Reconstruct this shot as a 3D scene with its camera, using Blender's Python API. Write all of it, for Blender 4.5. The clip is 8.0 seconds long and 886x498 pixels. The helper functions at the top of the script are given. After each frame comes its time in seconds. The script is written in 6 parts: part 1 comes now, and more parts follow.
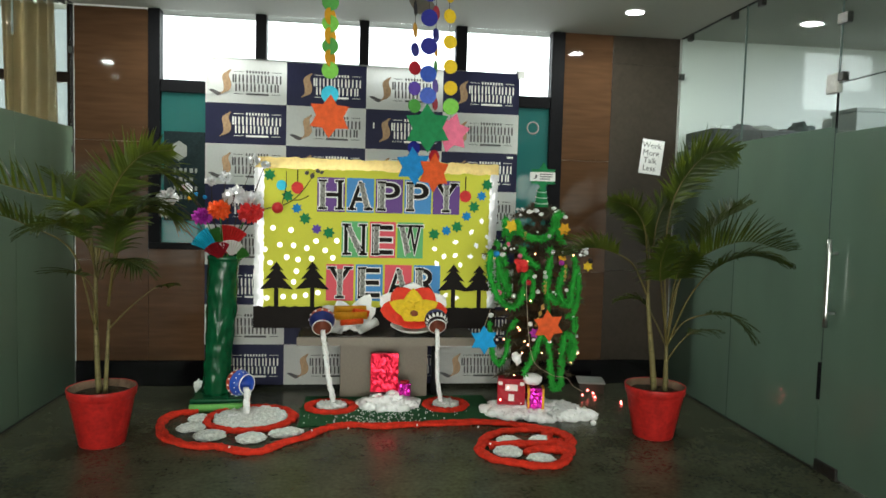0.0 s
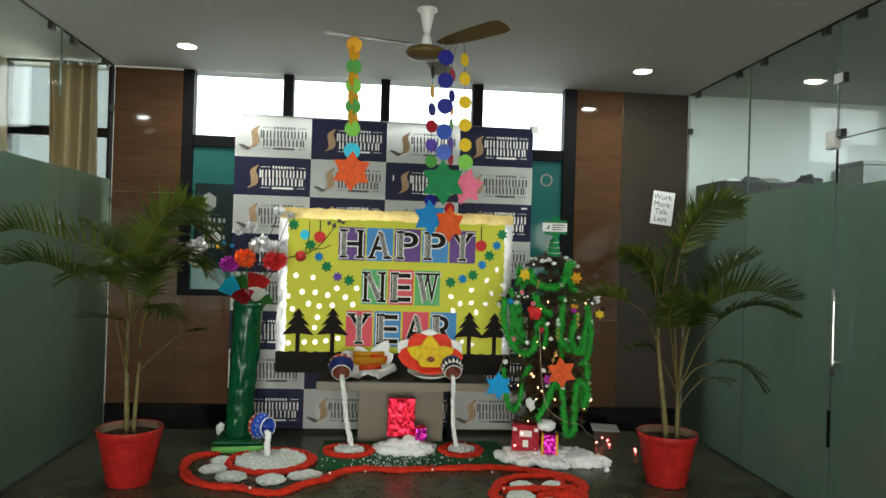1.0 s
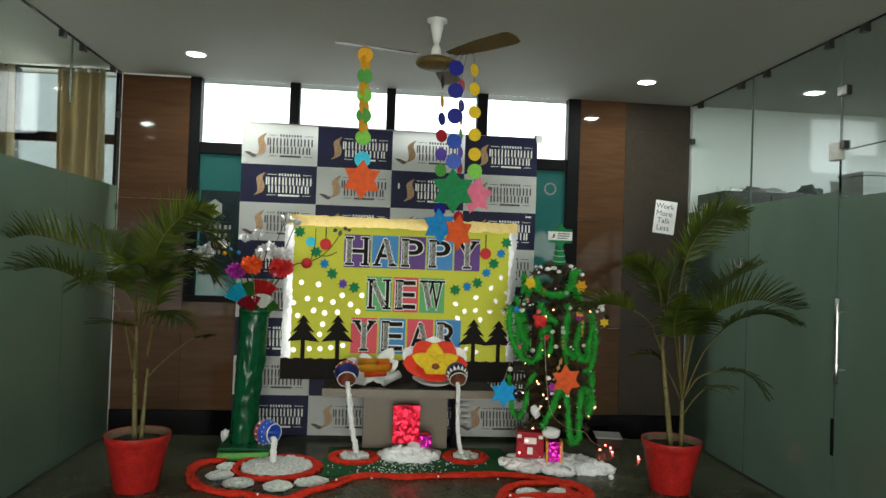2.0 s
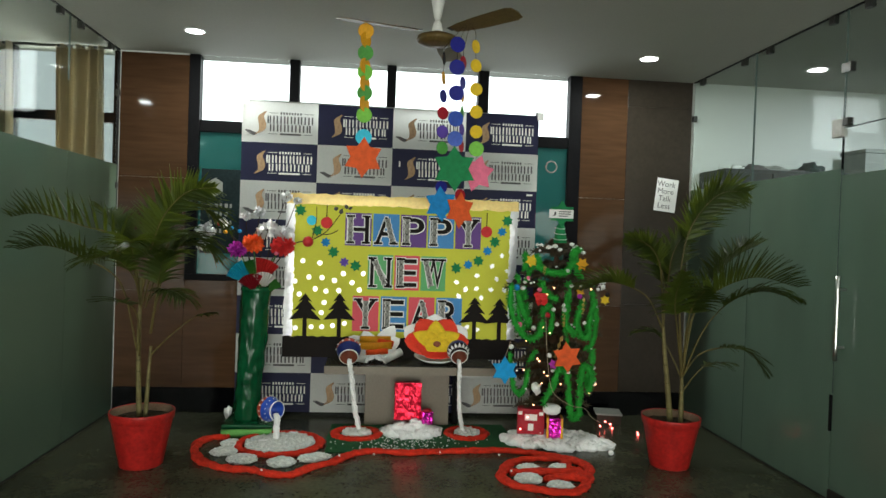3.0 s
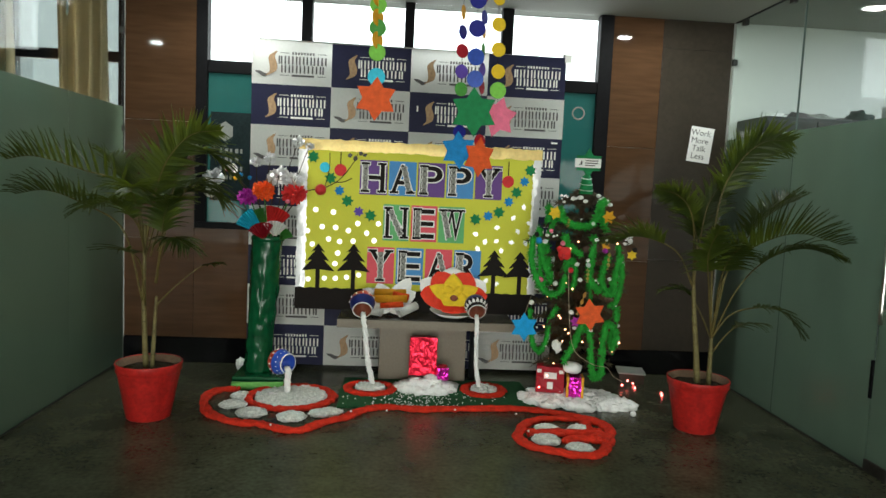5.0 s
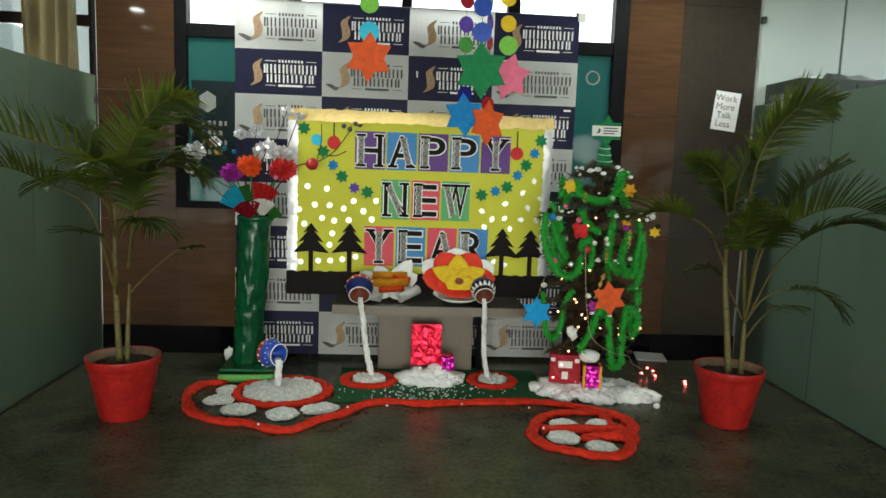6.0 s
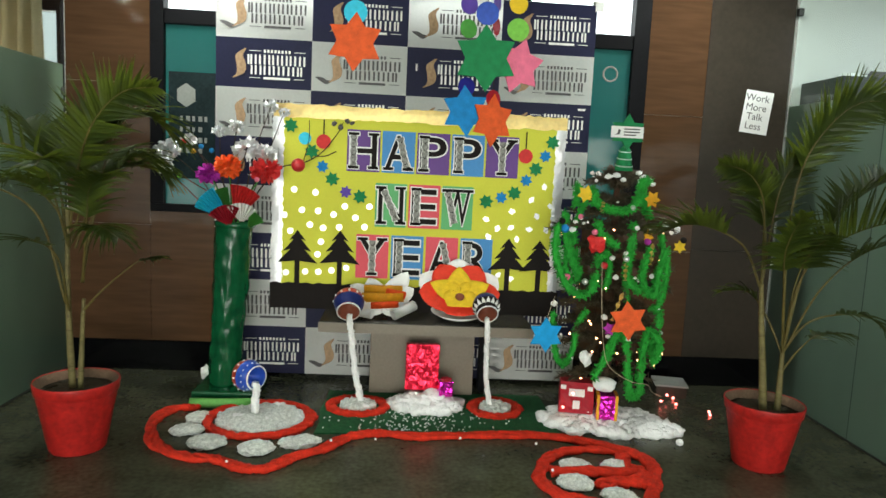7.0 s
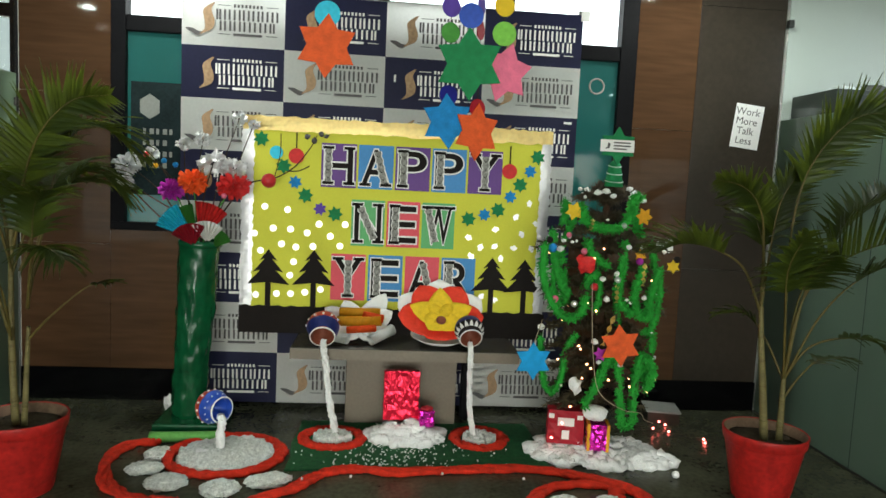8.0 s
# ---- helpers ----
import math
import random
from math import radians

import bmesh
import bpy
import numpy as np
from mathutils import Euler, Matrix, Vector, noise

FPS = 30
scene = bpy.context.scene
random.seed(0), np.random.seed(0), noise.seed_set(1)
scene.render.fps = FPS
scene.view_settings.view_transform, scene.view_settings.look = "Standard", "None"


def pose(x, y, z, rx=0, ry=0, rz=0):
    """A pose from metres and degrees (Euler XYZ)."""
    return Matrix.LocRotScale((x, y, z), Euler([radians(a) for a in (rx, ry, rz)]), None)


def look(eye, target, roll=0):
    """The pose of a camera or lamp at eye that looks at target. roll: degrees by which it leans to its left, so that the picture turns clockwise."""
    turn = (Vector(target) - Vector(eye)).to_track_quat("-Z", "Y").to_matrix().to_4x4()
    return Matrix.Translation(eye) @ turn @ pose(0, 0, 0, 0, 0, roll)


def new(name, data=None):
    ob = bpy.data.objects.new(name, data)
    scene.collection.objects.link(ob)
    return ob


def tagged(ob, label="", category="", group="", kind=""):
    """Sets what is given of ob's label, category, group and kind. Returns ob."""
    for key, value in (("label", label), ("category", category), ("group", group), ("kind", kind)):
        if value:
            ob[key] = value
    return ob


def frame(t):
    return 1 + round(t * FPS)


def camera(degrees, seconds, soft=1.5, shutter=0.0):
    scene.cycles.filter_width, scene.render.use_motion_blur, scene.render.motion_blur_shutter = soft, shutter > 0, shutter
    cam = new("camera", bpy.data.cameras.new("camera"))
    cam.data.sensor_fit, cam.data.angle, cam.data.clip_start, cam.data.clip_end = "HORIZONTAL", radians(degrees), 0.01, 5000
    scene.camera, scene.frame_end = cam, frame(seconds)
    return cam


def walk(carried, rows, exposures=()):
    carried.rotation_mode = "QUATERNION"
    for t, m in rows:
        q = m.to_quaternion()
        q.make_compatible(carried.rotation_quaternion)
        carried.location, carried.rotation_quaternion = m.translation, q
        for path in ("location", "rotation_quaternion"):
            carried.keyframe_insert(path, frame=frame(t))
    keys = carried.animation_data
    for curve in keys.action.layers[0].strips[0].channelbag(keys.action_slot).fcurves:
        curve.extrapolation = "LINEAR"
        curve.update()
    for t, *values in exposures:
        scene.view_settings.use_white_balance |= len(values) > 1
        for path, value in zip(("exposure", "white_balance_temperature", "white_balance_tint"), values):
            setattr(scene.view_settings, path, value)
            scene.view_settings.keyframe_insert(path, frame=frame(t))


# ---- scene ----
cam = camera(66.0, 8.0, 1.5, 0.5)
PATH = [
    (0, (1.576, -0.209, 1.488), (1.821, 1.772, 1.363), 1.5),
    (0.5, (1.588, -0.335, 1.496), (1.816, 1.651, 1.439), 2.6),
    (1, (1.585, -0.393, 1.499), (1.768, 1.599, 1.512), 1.7),
    (1.5, (1.523, -0.416, 1.505), (1.719, 1.573, 1.553), 2.0),
    (3, (1.489, -0.424, 1.497), (1.689, 1.566, 1.469), 1.9),
    (3.5, (1.501, -0.418, 1.503), (1.697, 1.572, 1.457), 1.7),
    (4, (1.548, -0.397, 1.49), (1.72, 1.595, 1.415), 1.9),
    (4.5, (1.567, -0.327, 1.48), (1.724, 1.662, 1.331), 2.7),
    (4.7, (1.54, -0.28, 1.495), (1.678, 1.709, 1.33), 2.7),
    (5.8, (1.554, 0.155, 1.453), (1.709, 2.139, 1.247), 2.2),
    (6, (1.561, 0.242, 1.452), (1.697, 2.224, 1.215), 2.0),
    (6.5, (1.597, 0.479, 1.46), (1.71, 2.461, 1.218), 1.9),
    (7, (1.632, 0.708, 1.466), (1.75, 2.691, 1.232), 2.7),
    (7.5, (1.624, 0.869, 1.463), (1.787, 2.851, 1.249), 3.1),
    (8, (1.643, 0.945, 1.462), (1.818, 2.929, 1.278), 2.7),
]
walk(cam, [(t, look(eye, target, roll)) for t, eye, target, roll in PATH], [(0.0, 0.45), (1.0, 0.26), (1.5, 0.13), (3.5, 0.12), (4.5, 0.22), (6.0, 0.24), (6.5, 0.58), (7.0, 0.62), (7.5, 0.6), (8.0, 0.38)])

# ---- light ----
CEIL, WALL_Y, LEFT_X, RIGHT_X, BACK_Y = 2.953, 5.385, -0.62, 4.26, -4.5
world = bpy.data.worlds.new("overcast_sky")
scene.world = world
world.use_nodes = True
wn = world.node_tree
sky = wn.nodes.new("ShaderNodeTexSky")
sky.sky_type, sky.sun_disc = "NISHITA", False
sky.sun_elevation, sky.sun_rotation = radians(40), radians(200)
wn.nodes["Background"].inputs["Strength"].default_value = 0.12
wn.links.new(sky.outputs[0], wn.nodes["Background"].inputs["Color"])
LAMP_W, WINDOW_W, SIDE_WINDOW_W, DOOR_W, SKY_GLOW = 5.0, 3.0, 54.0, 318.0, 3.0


def area_lamp(m, watts, sx, sy, colour=(1, 1, 1)):
    d = bpy.data.lights.new("lamp", "AREA")
    d.shape, d.size, d.size_y, d.energy, d.color = "RECTANGLE", sx, sy, watts, colour
    ob = new("lamp", d)
    ob.matrix_world = m
    return ob


# ---- materials ----
def material(name, colour, rough=0.6, metal=0.0, vary=0.25, scale=6.0, fine=60.0, bump=0.15, spec=0.3, coat=0.0, random_tint=0.0, stretch=(1, 1, 1), depth=0.004):
    """A surface with colour that varies at two scales, and a fine relief."""
    m = bpy.data.materials.new(name)
    m.use_nodes = True
    t = m.node_tree
    b = t.nodes["Principled BSDF"]
    b.inputs["Roughness"].default_value, b.inputs["Metallic"].default_value = rough, metal
    b.inputs["Specular IOR Level"].default_value, b.inputs["Coat Weight"].default_value = spec, coat
    b.inputs["Coat Roughness"].default_value = 0.08
    co = t.nodes.new("ShaderNodeTexCoord")
    mp = t.nodes.new("ShaderNodeMapping")
    mp.inputs["Scale"].default_value = stretch
    t.links.new(co.outputs["Object"], mp.inputs["Vector"])
    n1, n2 = t.nodes.new("ShaderNodeTexNoise"), t.nodes.new("ShaderNodeTexNoise")
    n1.inputs["Scale"].default_value, n2.inputs["Scale"].default_value = scale, fine
    n1.inputs["Detail"].default_value, n2.inputs["Detail"].default_value = 3, 2
    for n in (n1, n2):
        t.links.new(mp.outputs[0], n.inputs["Vector"])
    add = t.nodes.new("ShaderNodeMath")
    add.operation = "ADD"
    t.links.new(n1.outputs["Fac"], add.inputs[0])
    t.links.new(n2.outputs["Fac"], add.inputs[1])
    rng = t.nodes.new("ShaderNodeMapRange")
    rng.inputs["From Min"].default_value, rng.inputs["From Max"].default_value = 0.6, 1.4
    rng.inputs["To Min"].default_value, rng.inputs["To Max"].default_value = 1 - vary, 1 + vary
    t.links.new(add.outputs[0], rng.inputs["Value"])
    last = rng.outputs[0]
    if random_tint:
        info = t.nodes.new("ShaderNodeObjectInfo")
        r2 = t.nodes.new("ShaderNodeMapRange")
        r2.inputs["To Min"].default_value, r2.inputs["To Max"].default_value = 1 - random_tint, 1 + random_tint
        t.links.new(info.outputs["Random"], r2.inputs["Value"])
        mul = t.nodes.new("ShaderNodeMath")
        mul.operation = "MULTIPLY"
        t.links.new(last, mul.inputs[0])
        t.links.new(r2.outputs[0], mul.inputs[1])
        last = mul.outputs[0]
    sc = t.nodes.new("ShaderNodeVectorMath")
    sc.operation = "SCALE"
    sc.inputs[0].default_value = colour[:3]
    t.links.new(last, sc.inputs["Scale"])
    t.links.new(sc.outputs[0], b.inputs["Base Color"])
    if bump:
        bp = t.nodes.new("ShaderNodeBump")
        bp.inputs["Strength"].default_value, bp.inputs["Distance"].default_value = bump, depth
        t.links.new(n2.outputs["Fac"], bp.inputs["Height"])
        t.links.new(bp.outputs[0], b.inputs["Normal"])
    return m


def glow(name, colour, strength):
    m = bpy.data.materials.new(name)
    m.use_nodes = True
    t = m.node_tree
    t.nodes.remove(t.nodes["Principled BSDF"])
    e = t.nodes.new("ShaderNodeEmission")
    e.inputs["Color"].default_value, e.inputs["Strength"].default_value = (*colour, 1), strength
    t.links.new(e.outputs[0], t.nodes["Material Output"].inputs["Surface"])
    return m


def pane_glass(name, tint, gloss=0.10, rough=0.0):
    """Thin clear glass: tinted see-through with a mirror sheen that grows at grazing angles."""
    m = bpy.data.materials.new(name)
    m.use_nodes = True
    t = m.node_tree
    t.nodes.remove(t.nodes["Principled BSDF"])
    tr, gl, mx, lw, pw, ma = (t.nodes.new(k) for k in ("ShaderNodeBsdfTransparent", "ShaderNodeBsdfGlossy", "ShaderNodeMixShader", "ShaderNodeLayerWeight", "ShaderNodeMath", "ShaderNodeMath"))
    tr.inputs["Color"].default_value = (*tint, 1)
    gl.inputs["Roughness"].default_value = rough
    lw.inputs["Blend"].default_value = 0.5
    pw.operation, pw.inputs[1].default_value = "POWER", 4.0
    ma.operation, ma.inputs[1].default_value, ma.inputs[2].default_value = "MULTIPLY_ADD", 0.5, gloss * 0.25
    t.links.new(lw.outputs["Facing"], pw.inputs[0])
    t.links.new(pw.outputs[0], ma.inputs[0])
    t.links.new(ma.outputs[0], mx.inputs[0])
    t.links.new(tr.outputs[0], mx.inputs[1])
    t.links.new(gl.outputs[0], mx.inputs[2])
    t.links.new(mx.outputs[0], t.nodes["Material Output"].inputs["Surface"])
    return m


def film_glass(name, body, through_colour, share, rough):
    """Glass under a frosted or tinted film: light seeps through softly, with a smooth outer face."""
    m = bpy.data.materials.new(name)
    m.use_nodes = True
    t = m.node_tree
    b = t.nodes["Principled BSDF"]
    b.inputs["Base Color"].default_value, b.inputs["Roughness"].default_value = (*body, 1), rough
    b.inputs["Coat Weight"].default_value, b.inputs["Coat Roughness"].default_value = 1.0, 0.03
    tl, mx = t.nodes.new("ShaderNodeBsdfTranslucent"), t.nodes.new("ShaderNodeMixShader")
    tl.inputs["Color"].default_value = (*through_colour, 1)
    mx.inputs[0].default_value = share
    n = t.nodes.new("ShaderNodeTexNoise")
    n.inputs["Scale"].default_value = 1.7
    r = t.nodes.new("ShaderNodeMapRange")
    r.inputs["To Min"].default_value, r.inputs["To Max"].default_value = share - 0.22, share + 0.22
    t.links.new(n.outputs["Fac"], r.inputs["Value"])
    t.links.new(r.outputs[0], mx.inputs[0])
    t.links.new(b.outputs[0], mx.inputs[1])
    t.links.new(tl.outputs[0], mx.inputs[2])
    t.links.new(mx.outputs[0], t.nodes["Material Output"].inputs["Surface"])
    return m


FLOOR = material("polished_stone_floor", (0.054, 0.057, 0.036), 0.27, vary=0.55, scale=5, fine=38, bump=0.04, spec=0.2)
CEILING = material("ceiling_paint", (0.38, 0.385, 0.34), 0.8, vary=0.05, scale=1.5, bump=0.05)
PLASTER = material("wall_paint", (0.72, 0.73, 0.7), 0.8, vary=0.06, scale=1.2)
WOOD = material("wood_laminate", (0.068, 0.035, 0.018), 0.05, vary=0.28, scale=1.5, fine=7, bump=0.004, spec=0.14, stretch=(0.5, 0.5, 4.5), random_tint=0.1)
GREY_PANEL = material("grey_laminate", (0.037, 0.03, 0.023), 0.25, vary=0.15, scale=2.0, fine=30, bump=0.03, spec=0.14)
GRANITE = material("black_granite", (0.002, 0.002, 0.0025), 0.1, vary=0.4, scale=30, fine=200, bump=0.02, spec=0.2)
BLACK_METAL = material("black_window_frame", (0.004, 0.004, 0.005), 0.5, vary=0.3, scale=10, spec=0.08)
STEEL = material("brushed_steel", (0.62, 0.62, 0.6), 0.28, 1.0, vary=0.1, scale=20)
DARK_STEEL = material("dark_patch_fitting", (0.07, 0.07, 0.065), 0.35, 0.8, vary=0.2, scale=20)
CLEAR = pane_glass("clear_glass", (0.93, 0.965, 0.95), 0.10)
WINDOW_CLEAR = pane_glass("window_glass", (0.95, 0.98, 0.97), 0.09)
FROST = film_glass("frosted_film", (0.073, 0.105, 0.08), (0.46, 0.56, 0.46), 0.5, 0.38)
TEAL = film_glass("teal_tinted_glass", (0.03, 0.14, 0.13), (0.04, 0.25, 0.23), 0.5, 0.06)
SKYGLOW = glow("bright_overcast", (0.95, 0.98, 1.0), SKY_GLOW)
# house front glows by itself: daylight put in as emission, weaker for its band
FACADE_GLOW = glow("glowing_washed_out_facade", (0.86, 0.95, 0.96), 0.62)
FACADE_DIM_GLOW = glow("dimly_glowing_facade", (0.86, 0.95, 0.96), 0.42)
LEDGLOW = glow("led_panel", (0.93, 0.97, 1.0), 25.0)
BULB = glow("warm_fairy_bulb", (1.0, 0.42, 0.2), 8.0)
BULB_RED = glow("red_fairy_bulb", (1.0, 0.14, 0.12), 13.0)
CURTAIN = material("beige_curtain", (0.37, 0.31, 0.2), 0.85, vary=0.15, scale=5, fine=150)
WHITE_CLOTH = material("white_printed_flex", (0.8, 0.8, 0.77), 0.42, vary=0.05, scale=3, bump=0.05)
NAVY = material("navy_printed_flex", (0.022, 0.024, 0.075), 0.5, vary=0.12, scale=3, bump=0.05)
TAN = material("tan_print", (0.36, 0.23, 0.13), 0.6, vary=0.35, scale=12)
GREY_PRINT = material("grey_print", (0.09, 0.085, 0.085), 0.6, vary=0.2, scale=12)
YELLOW = material("yellow_paper", (0.62, 0.62, 0.06), 0.75, vary=0.07, scale=3, fine=120, bump=0.1)
GOLD_FOIL = material("gold_foil_tape", (0.98, 0.76, 0.32), 0.42, 0.7, vary=0.1, scale=18, fine=45, bump=0.4)
SILVER_FOIL = material("silver_foil_tape", (0.95, 0.95, 0.97), 0.34, 0.6, vary=0.04, scale=18, fine=45, bump=0.2)
DOT_FOIL = material("silver_dot_foil", (0.93, 0.93, 0.9), 0.4, 0.6, vary=0.06, scale=14, fine=50, bump=0.2)
BLACK_PAPER = material("black_paper", (0.011, 0.008, 0.007), 0.9, vary=0.2, scale=8)
WHITE_PAPER = material("white_paper", (0.8, 0.8, 0.78), 0.7, vary=0.05, scale=8)
GREY_ORNATE = material("grey_engraved_print", (0.25, 0.25, 0.23), 0.7, vary=1.0, scale=90, fine=190, bump=0.0)
PURPLE_CARD = material("purple_card", (0.13, 0.055, 0.24), 0.6, vary=0.08)
BLUE_CARD = material("blue_card", (0.06, 0.25, 0.55), 0.6, vary=0.08)
GREEN_CARD = material("green_card", (0.12, 0.42, 0.16), 0.6, vary=0.08)
RED_CARD = material("coral_card", (0.72, 0.09, 0.12), 0.6, vary=0.08)
STAR_GREEN = material("green_glitter_foam", (0.006, 0.19, 0.06), 0.7, vary=0.3, scale=30, fine=400, bump=0.3)
STAR_BLUE = material("blue_glitter_foam", (0.006, 0.2, 0.5), 0.7, vary=0.3, scale=30, fine=400, bump=0.3)
BRIGHT_BLUE = material("bright_blue_glitter_foam", (0.005, 0.32, 0.7), 0.7, vary=0.25, scale=30, fine=400, bump=0.3)
STAR_ORANGE = material("orange_glitter_foam", (0.72, 0.1, 0.02), 0.7, vary=0.3, scale=30, fine=400, bump=0.3)
STAR_PINK = material("pink_glitter_foam", (0.75, 0.16, 0.27), 0.7, vary=0.2, scale=30, fine=400, bump=0.3)
STAR_YELLOW = material("yellow_glitter_foam", (0.75, 0.5, 0.02), 0.7, vary=0.2, scale=30, fine=400, bump=0.3)
STAR_VIOLET = material("violet_glitter_foam", (0.11, 0.06, 0.36), 0.7, vary=0.2, scale=30, fine=400, bump=0.3)
CYAN = material("cyan_paper", (0.02, 0.5, 0.7), 0.5, vary=0.15)
LIME = material("lime_paper", (0.18, 0.5, 0.06), 0.6, vary=0.2)
LEAF_PAPER = material("green_paper", (0.07, 0.3, 0.05), 0.6, vary=0.2)
AMBER = material("amber_paper", (0.75, 0.36, 0.015), 0.6, vary=0.15)
DEEP_BLUE = material("deep_blue_paper", (0.008, 0.01, 0.2), 0.6, vary=0.2)
CRIMSON = material("crimson_paper", (0.33, 0.008, 0.02), 0.55, vary=0.2)
RED_PAPER = material("red_paper", (0.62, 0.025, 0.025), 0.6, vary=0.2)
MAGENTA = material("magenta_paper", (0.38, 0.02, 0.33), 0.65, vary=0.3, scale=40)
ORANGE_PAPER = material("orange_paper", (0.82, 0.1, 0.015), 0.65, vary=0.2, scale=40)
VERMILION = material("vermilion_paper", (0.72, 0.045, 0.02), 0.65, vary=0.15, scale=12)
RED_WOOL = material("orange_red_wool", (0.62, 0.028, 0.01), 0.95, vary=0.45, scale=25, fine=260, bump=0.8)
COTTON = material("cotton_wool", (0.9, 0.9, 0.89), 0.95, vary=0.12, scale=25, fine=120, bump=0.8, depth=0.008)
FOAM = material("white_foam_beads", (0.72, 0.74, 0.7), 0.85, vary=0.4, scale=45, fine=120, bump=1.0, depth=0.012)
TURF = material("green_turf", (0.012, 0.09, 0.03), 0.95, vary=0.5, scale=40, fine=400, bump=0.8)
GREEN_FILM = material("green_wrapping_film", (0.004, 0.072, 0.026), 0.2, vary=0.4, scale=7, fine=16, bump=0.5)
PALE_GREEN = material("pale_green_paper", (0.12, 0.36, 0.08), 0.7, vary=0.2)
TABLE_MAT = material("taupe_table_laminate", (0.2, 0.168, 0.128), 0.35, vary=0.12, scale=2, fine=60, bump=0.03)
TABLE_TOP = material("dark_polished_tabletop", (0.075, 0.068, 0.058), 0.2, vary=0.2, scale=3, fine=60, bump=0.03)
RED_FOIL = material("red_crinkled_foil", (0.85, 0.02, 0.06), 0.25, 0.7, vary=0.3, scale=30, fine=48, bump=1.0, depth=0.01, stretch=(1, 1, 0.6))
PINK_FOIL = material("magenta_crinkled_foil", (0.75, 0.03, 0.45), 0.22, 0.8, vary=0.3, scale=20, fine=40, bump=1.0)
CLAY = material("painted_clay", (0.2, 0.055, 0.03), 0.5, vary=0.25, scale=14)
NAVY_PAINT = material("navy_gloss_paint", (0.012, 0.02, 0.11), 0.3, vary=0.25, scale=14)
BLUE_PAINT = material("blue_gloss_paint", (0.02, 0.07, 0.4), 0.3, vary=0.25, scale=14)
RED_PAINT = material("red_gloss_paint", (0.5, 0.025, 0.03), 0.35, vary=0.2, scale=14)
RUST_PAINT = material("rust_red_paint", (0.4, 0.05, 0.025), 0.4, vary=0.3, scale=14)
POT_RED = material("red_painted_pot", (0.4, 0.017, 0.014), 0.42, vary=0.4, scale=11, fine=40, bump=0.2)
RAW_CLAY = material("dusty_bare_clay", (0.2, 0.13, 0.085), 0.9, vary=0.35, scale=9, fine=60, bump=0.3)
SOIL = material("potting_soil", (0.05, 0.038, 0.022), 0.95, vary=0.6, scale=30, fine=120, bump=1.0)
PALM_LEAF = material("palm_leaf", (0.028, 0.045, 0.008), 0.42, vary=0.5, scale=5, fine=40, bump=0.05, random_tint=0.35)
tree_nodes = PALM_LEAF.node_tree
leaf_mix, leaf_glow = tree_nodes.nodes.new("ShaderNodeMixShader"), tree_nodes.nodes.new("ShaderNodeBsdfTranslucent")
leaf_glow.inputs["Color"].default_value = (0.13, 0.165, 0.012, 1)
leaf_mix.inputs[0].default_value = 0.34
tree_nodes.links.new(tree_nodes.nodes["Principled BSDF"].outputs[0], leaf_mix.inputs[1])
tree_nodes.links.new(leaf_glow.outputs[0], leaf_mix.inputs[2])
tree_nodes.links.new(leaf_mix.outputs[0], tree_nodes.nodes["Material Output"].inputs["Surface"])
PALM_STEM = material("palm_stem", (0.1, 0.078, 0.02), 0.5, vary=0.4, scale=8, fine=40)
PALM_TRUNK = material("palm_cane", (0.144, 0.119, 0.045), 0.6, vary=0.45, scale=12, fine=50, stretch=(1, 1, 3))
NEEDLES = material("dark_tree_needles", (0.06, 0.045, 0.024), 0.7, vary=0.5, scale=20)
BARK = material("brown_tree_trunk", (0.05, 0.025, 0.013), 0.9, vary=0.4, scale=20)
CHENILLE = material("green_chenille_garland", (0.025, 0.34, 0.04), 0.9, vary=0.4, scale=30, fine=300, bump=0.8)
FAN_BROWN = material("bronze_fan_paint", (0.12, 0.08, 0.028), 0.45, 0.15, vary=0.25, spec=0.2)
FAN_WHITE = material("white_fan_cover", (0.7, 0.7, 0.66), 0.4, vary=0.05)
CABINET = material("dark_office_cabinet", (0.05, 0.055, 0.05), 0.5, vary=0.15)
POSTER = material("dark_poster_print", (0.012, 0.022, 0.024), 0.4, vary=0.4, scale=6, spec=0.08)
CARTON = material("pale_grey_card", (0.26, 0.27, 0.25), 0.7, vary=0.12)
EDGE = material("polished_glass_edge", (0.11, 0.14, 0.13), 0.25, vary=0.1)
DULL_STEEL = material("dull_steel", (0.55, 0.54, 0.5), 0.45, 0.35, vary=0.2, scale=20)
TWIG = material("dark_twig", (0.035, 0.022, 0.015), 0.8, vary=0.4, scale=30)
SILVER = material("crumpled_silver_foil", (0.86, 0.86, 0.88), 0.3, 0.8, vary=0.2, scale=40, fine=90, bump=0.4)
WIRE = material("thin_light_wire", (0.45, 0.36, 0.25), 0.5, vary=0.2)


# ---- building blocks ----
def T(x, y, z):
    return Matrix.Translation((x, y, z))


def thing(name, loc, label, category, group="", kind=""):
    ob = new(name)
    ob.location = loc
    ob.empty_display_size = 0.05
    return tagged(ob, label, category, group, kind)


def link(name, mesh, parent=None, label="", at=None, local=False):
    ob = new(name, mesh)
    if parent is not None:
        ob.parent = parent
        if parent.type == "EMPTY" and not local:
            ob.matrix_parent_inverse = T(*(-Vector(parent.location)))
    if at is not None:
        ob.matrix_basis = at
    if label:
        ob["label"] = label
    return ob


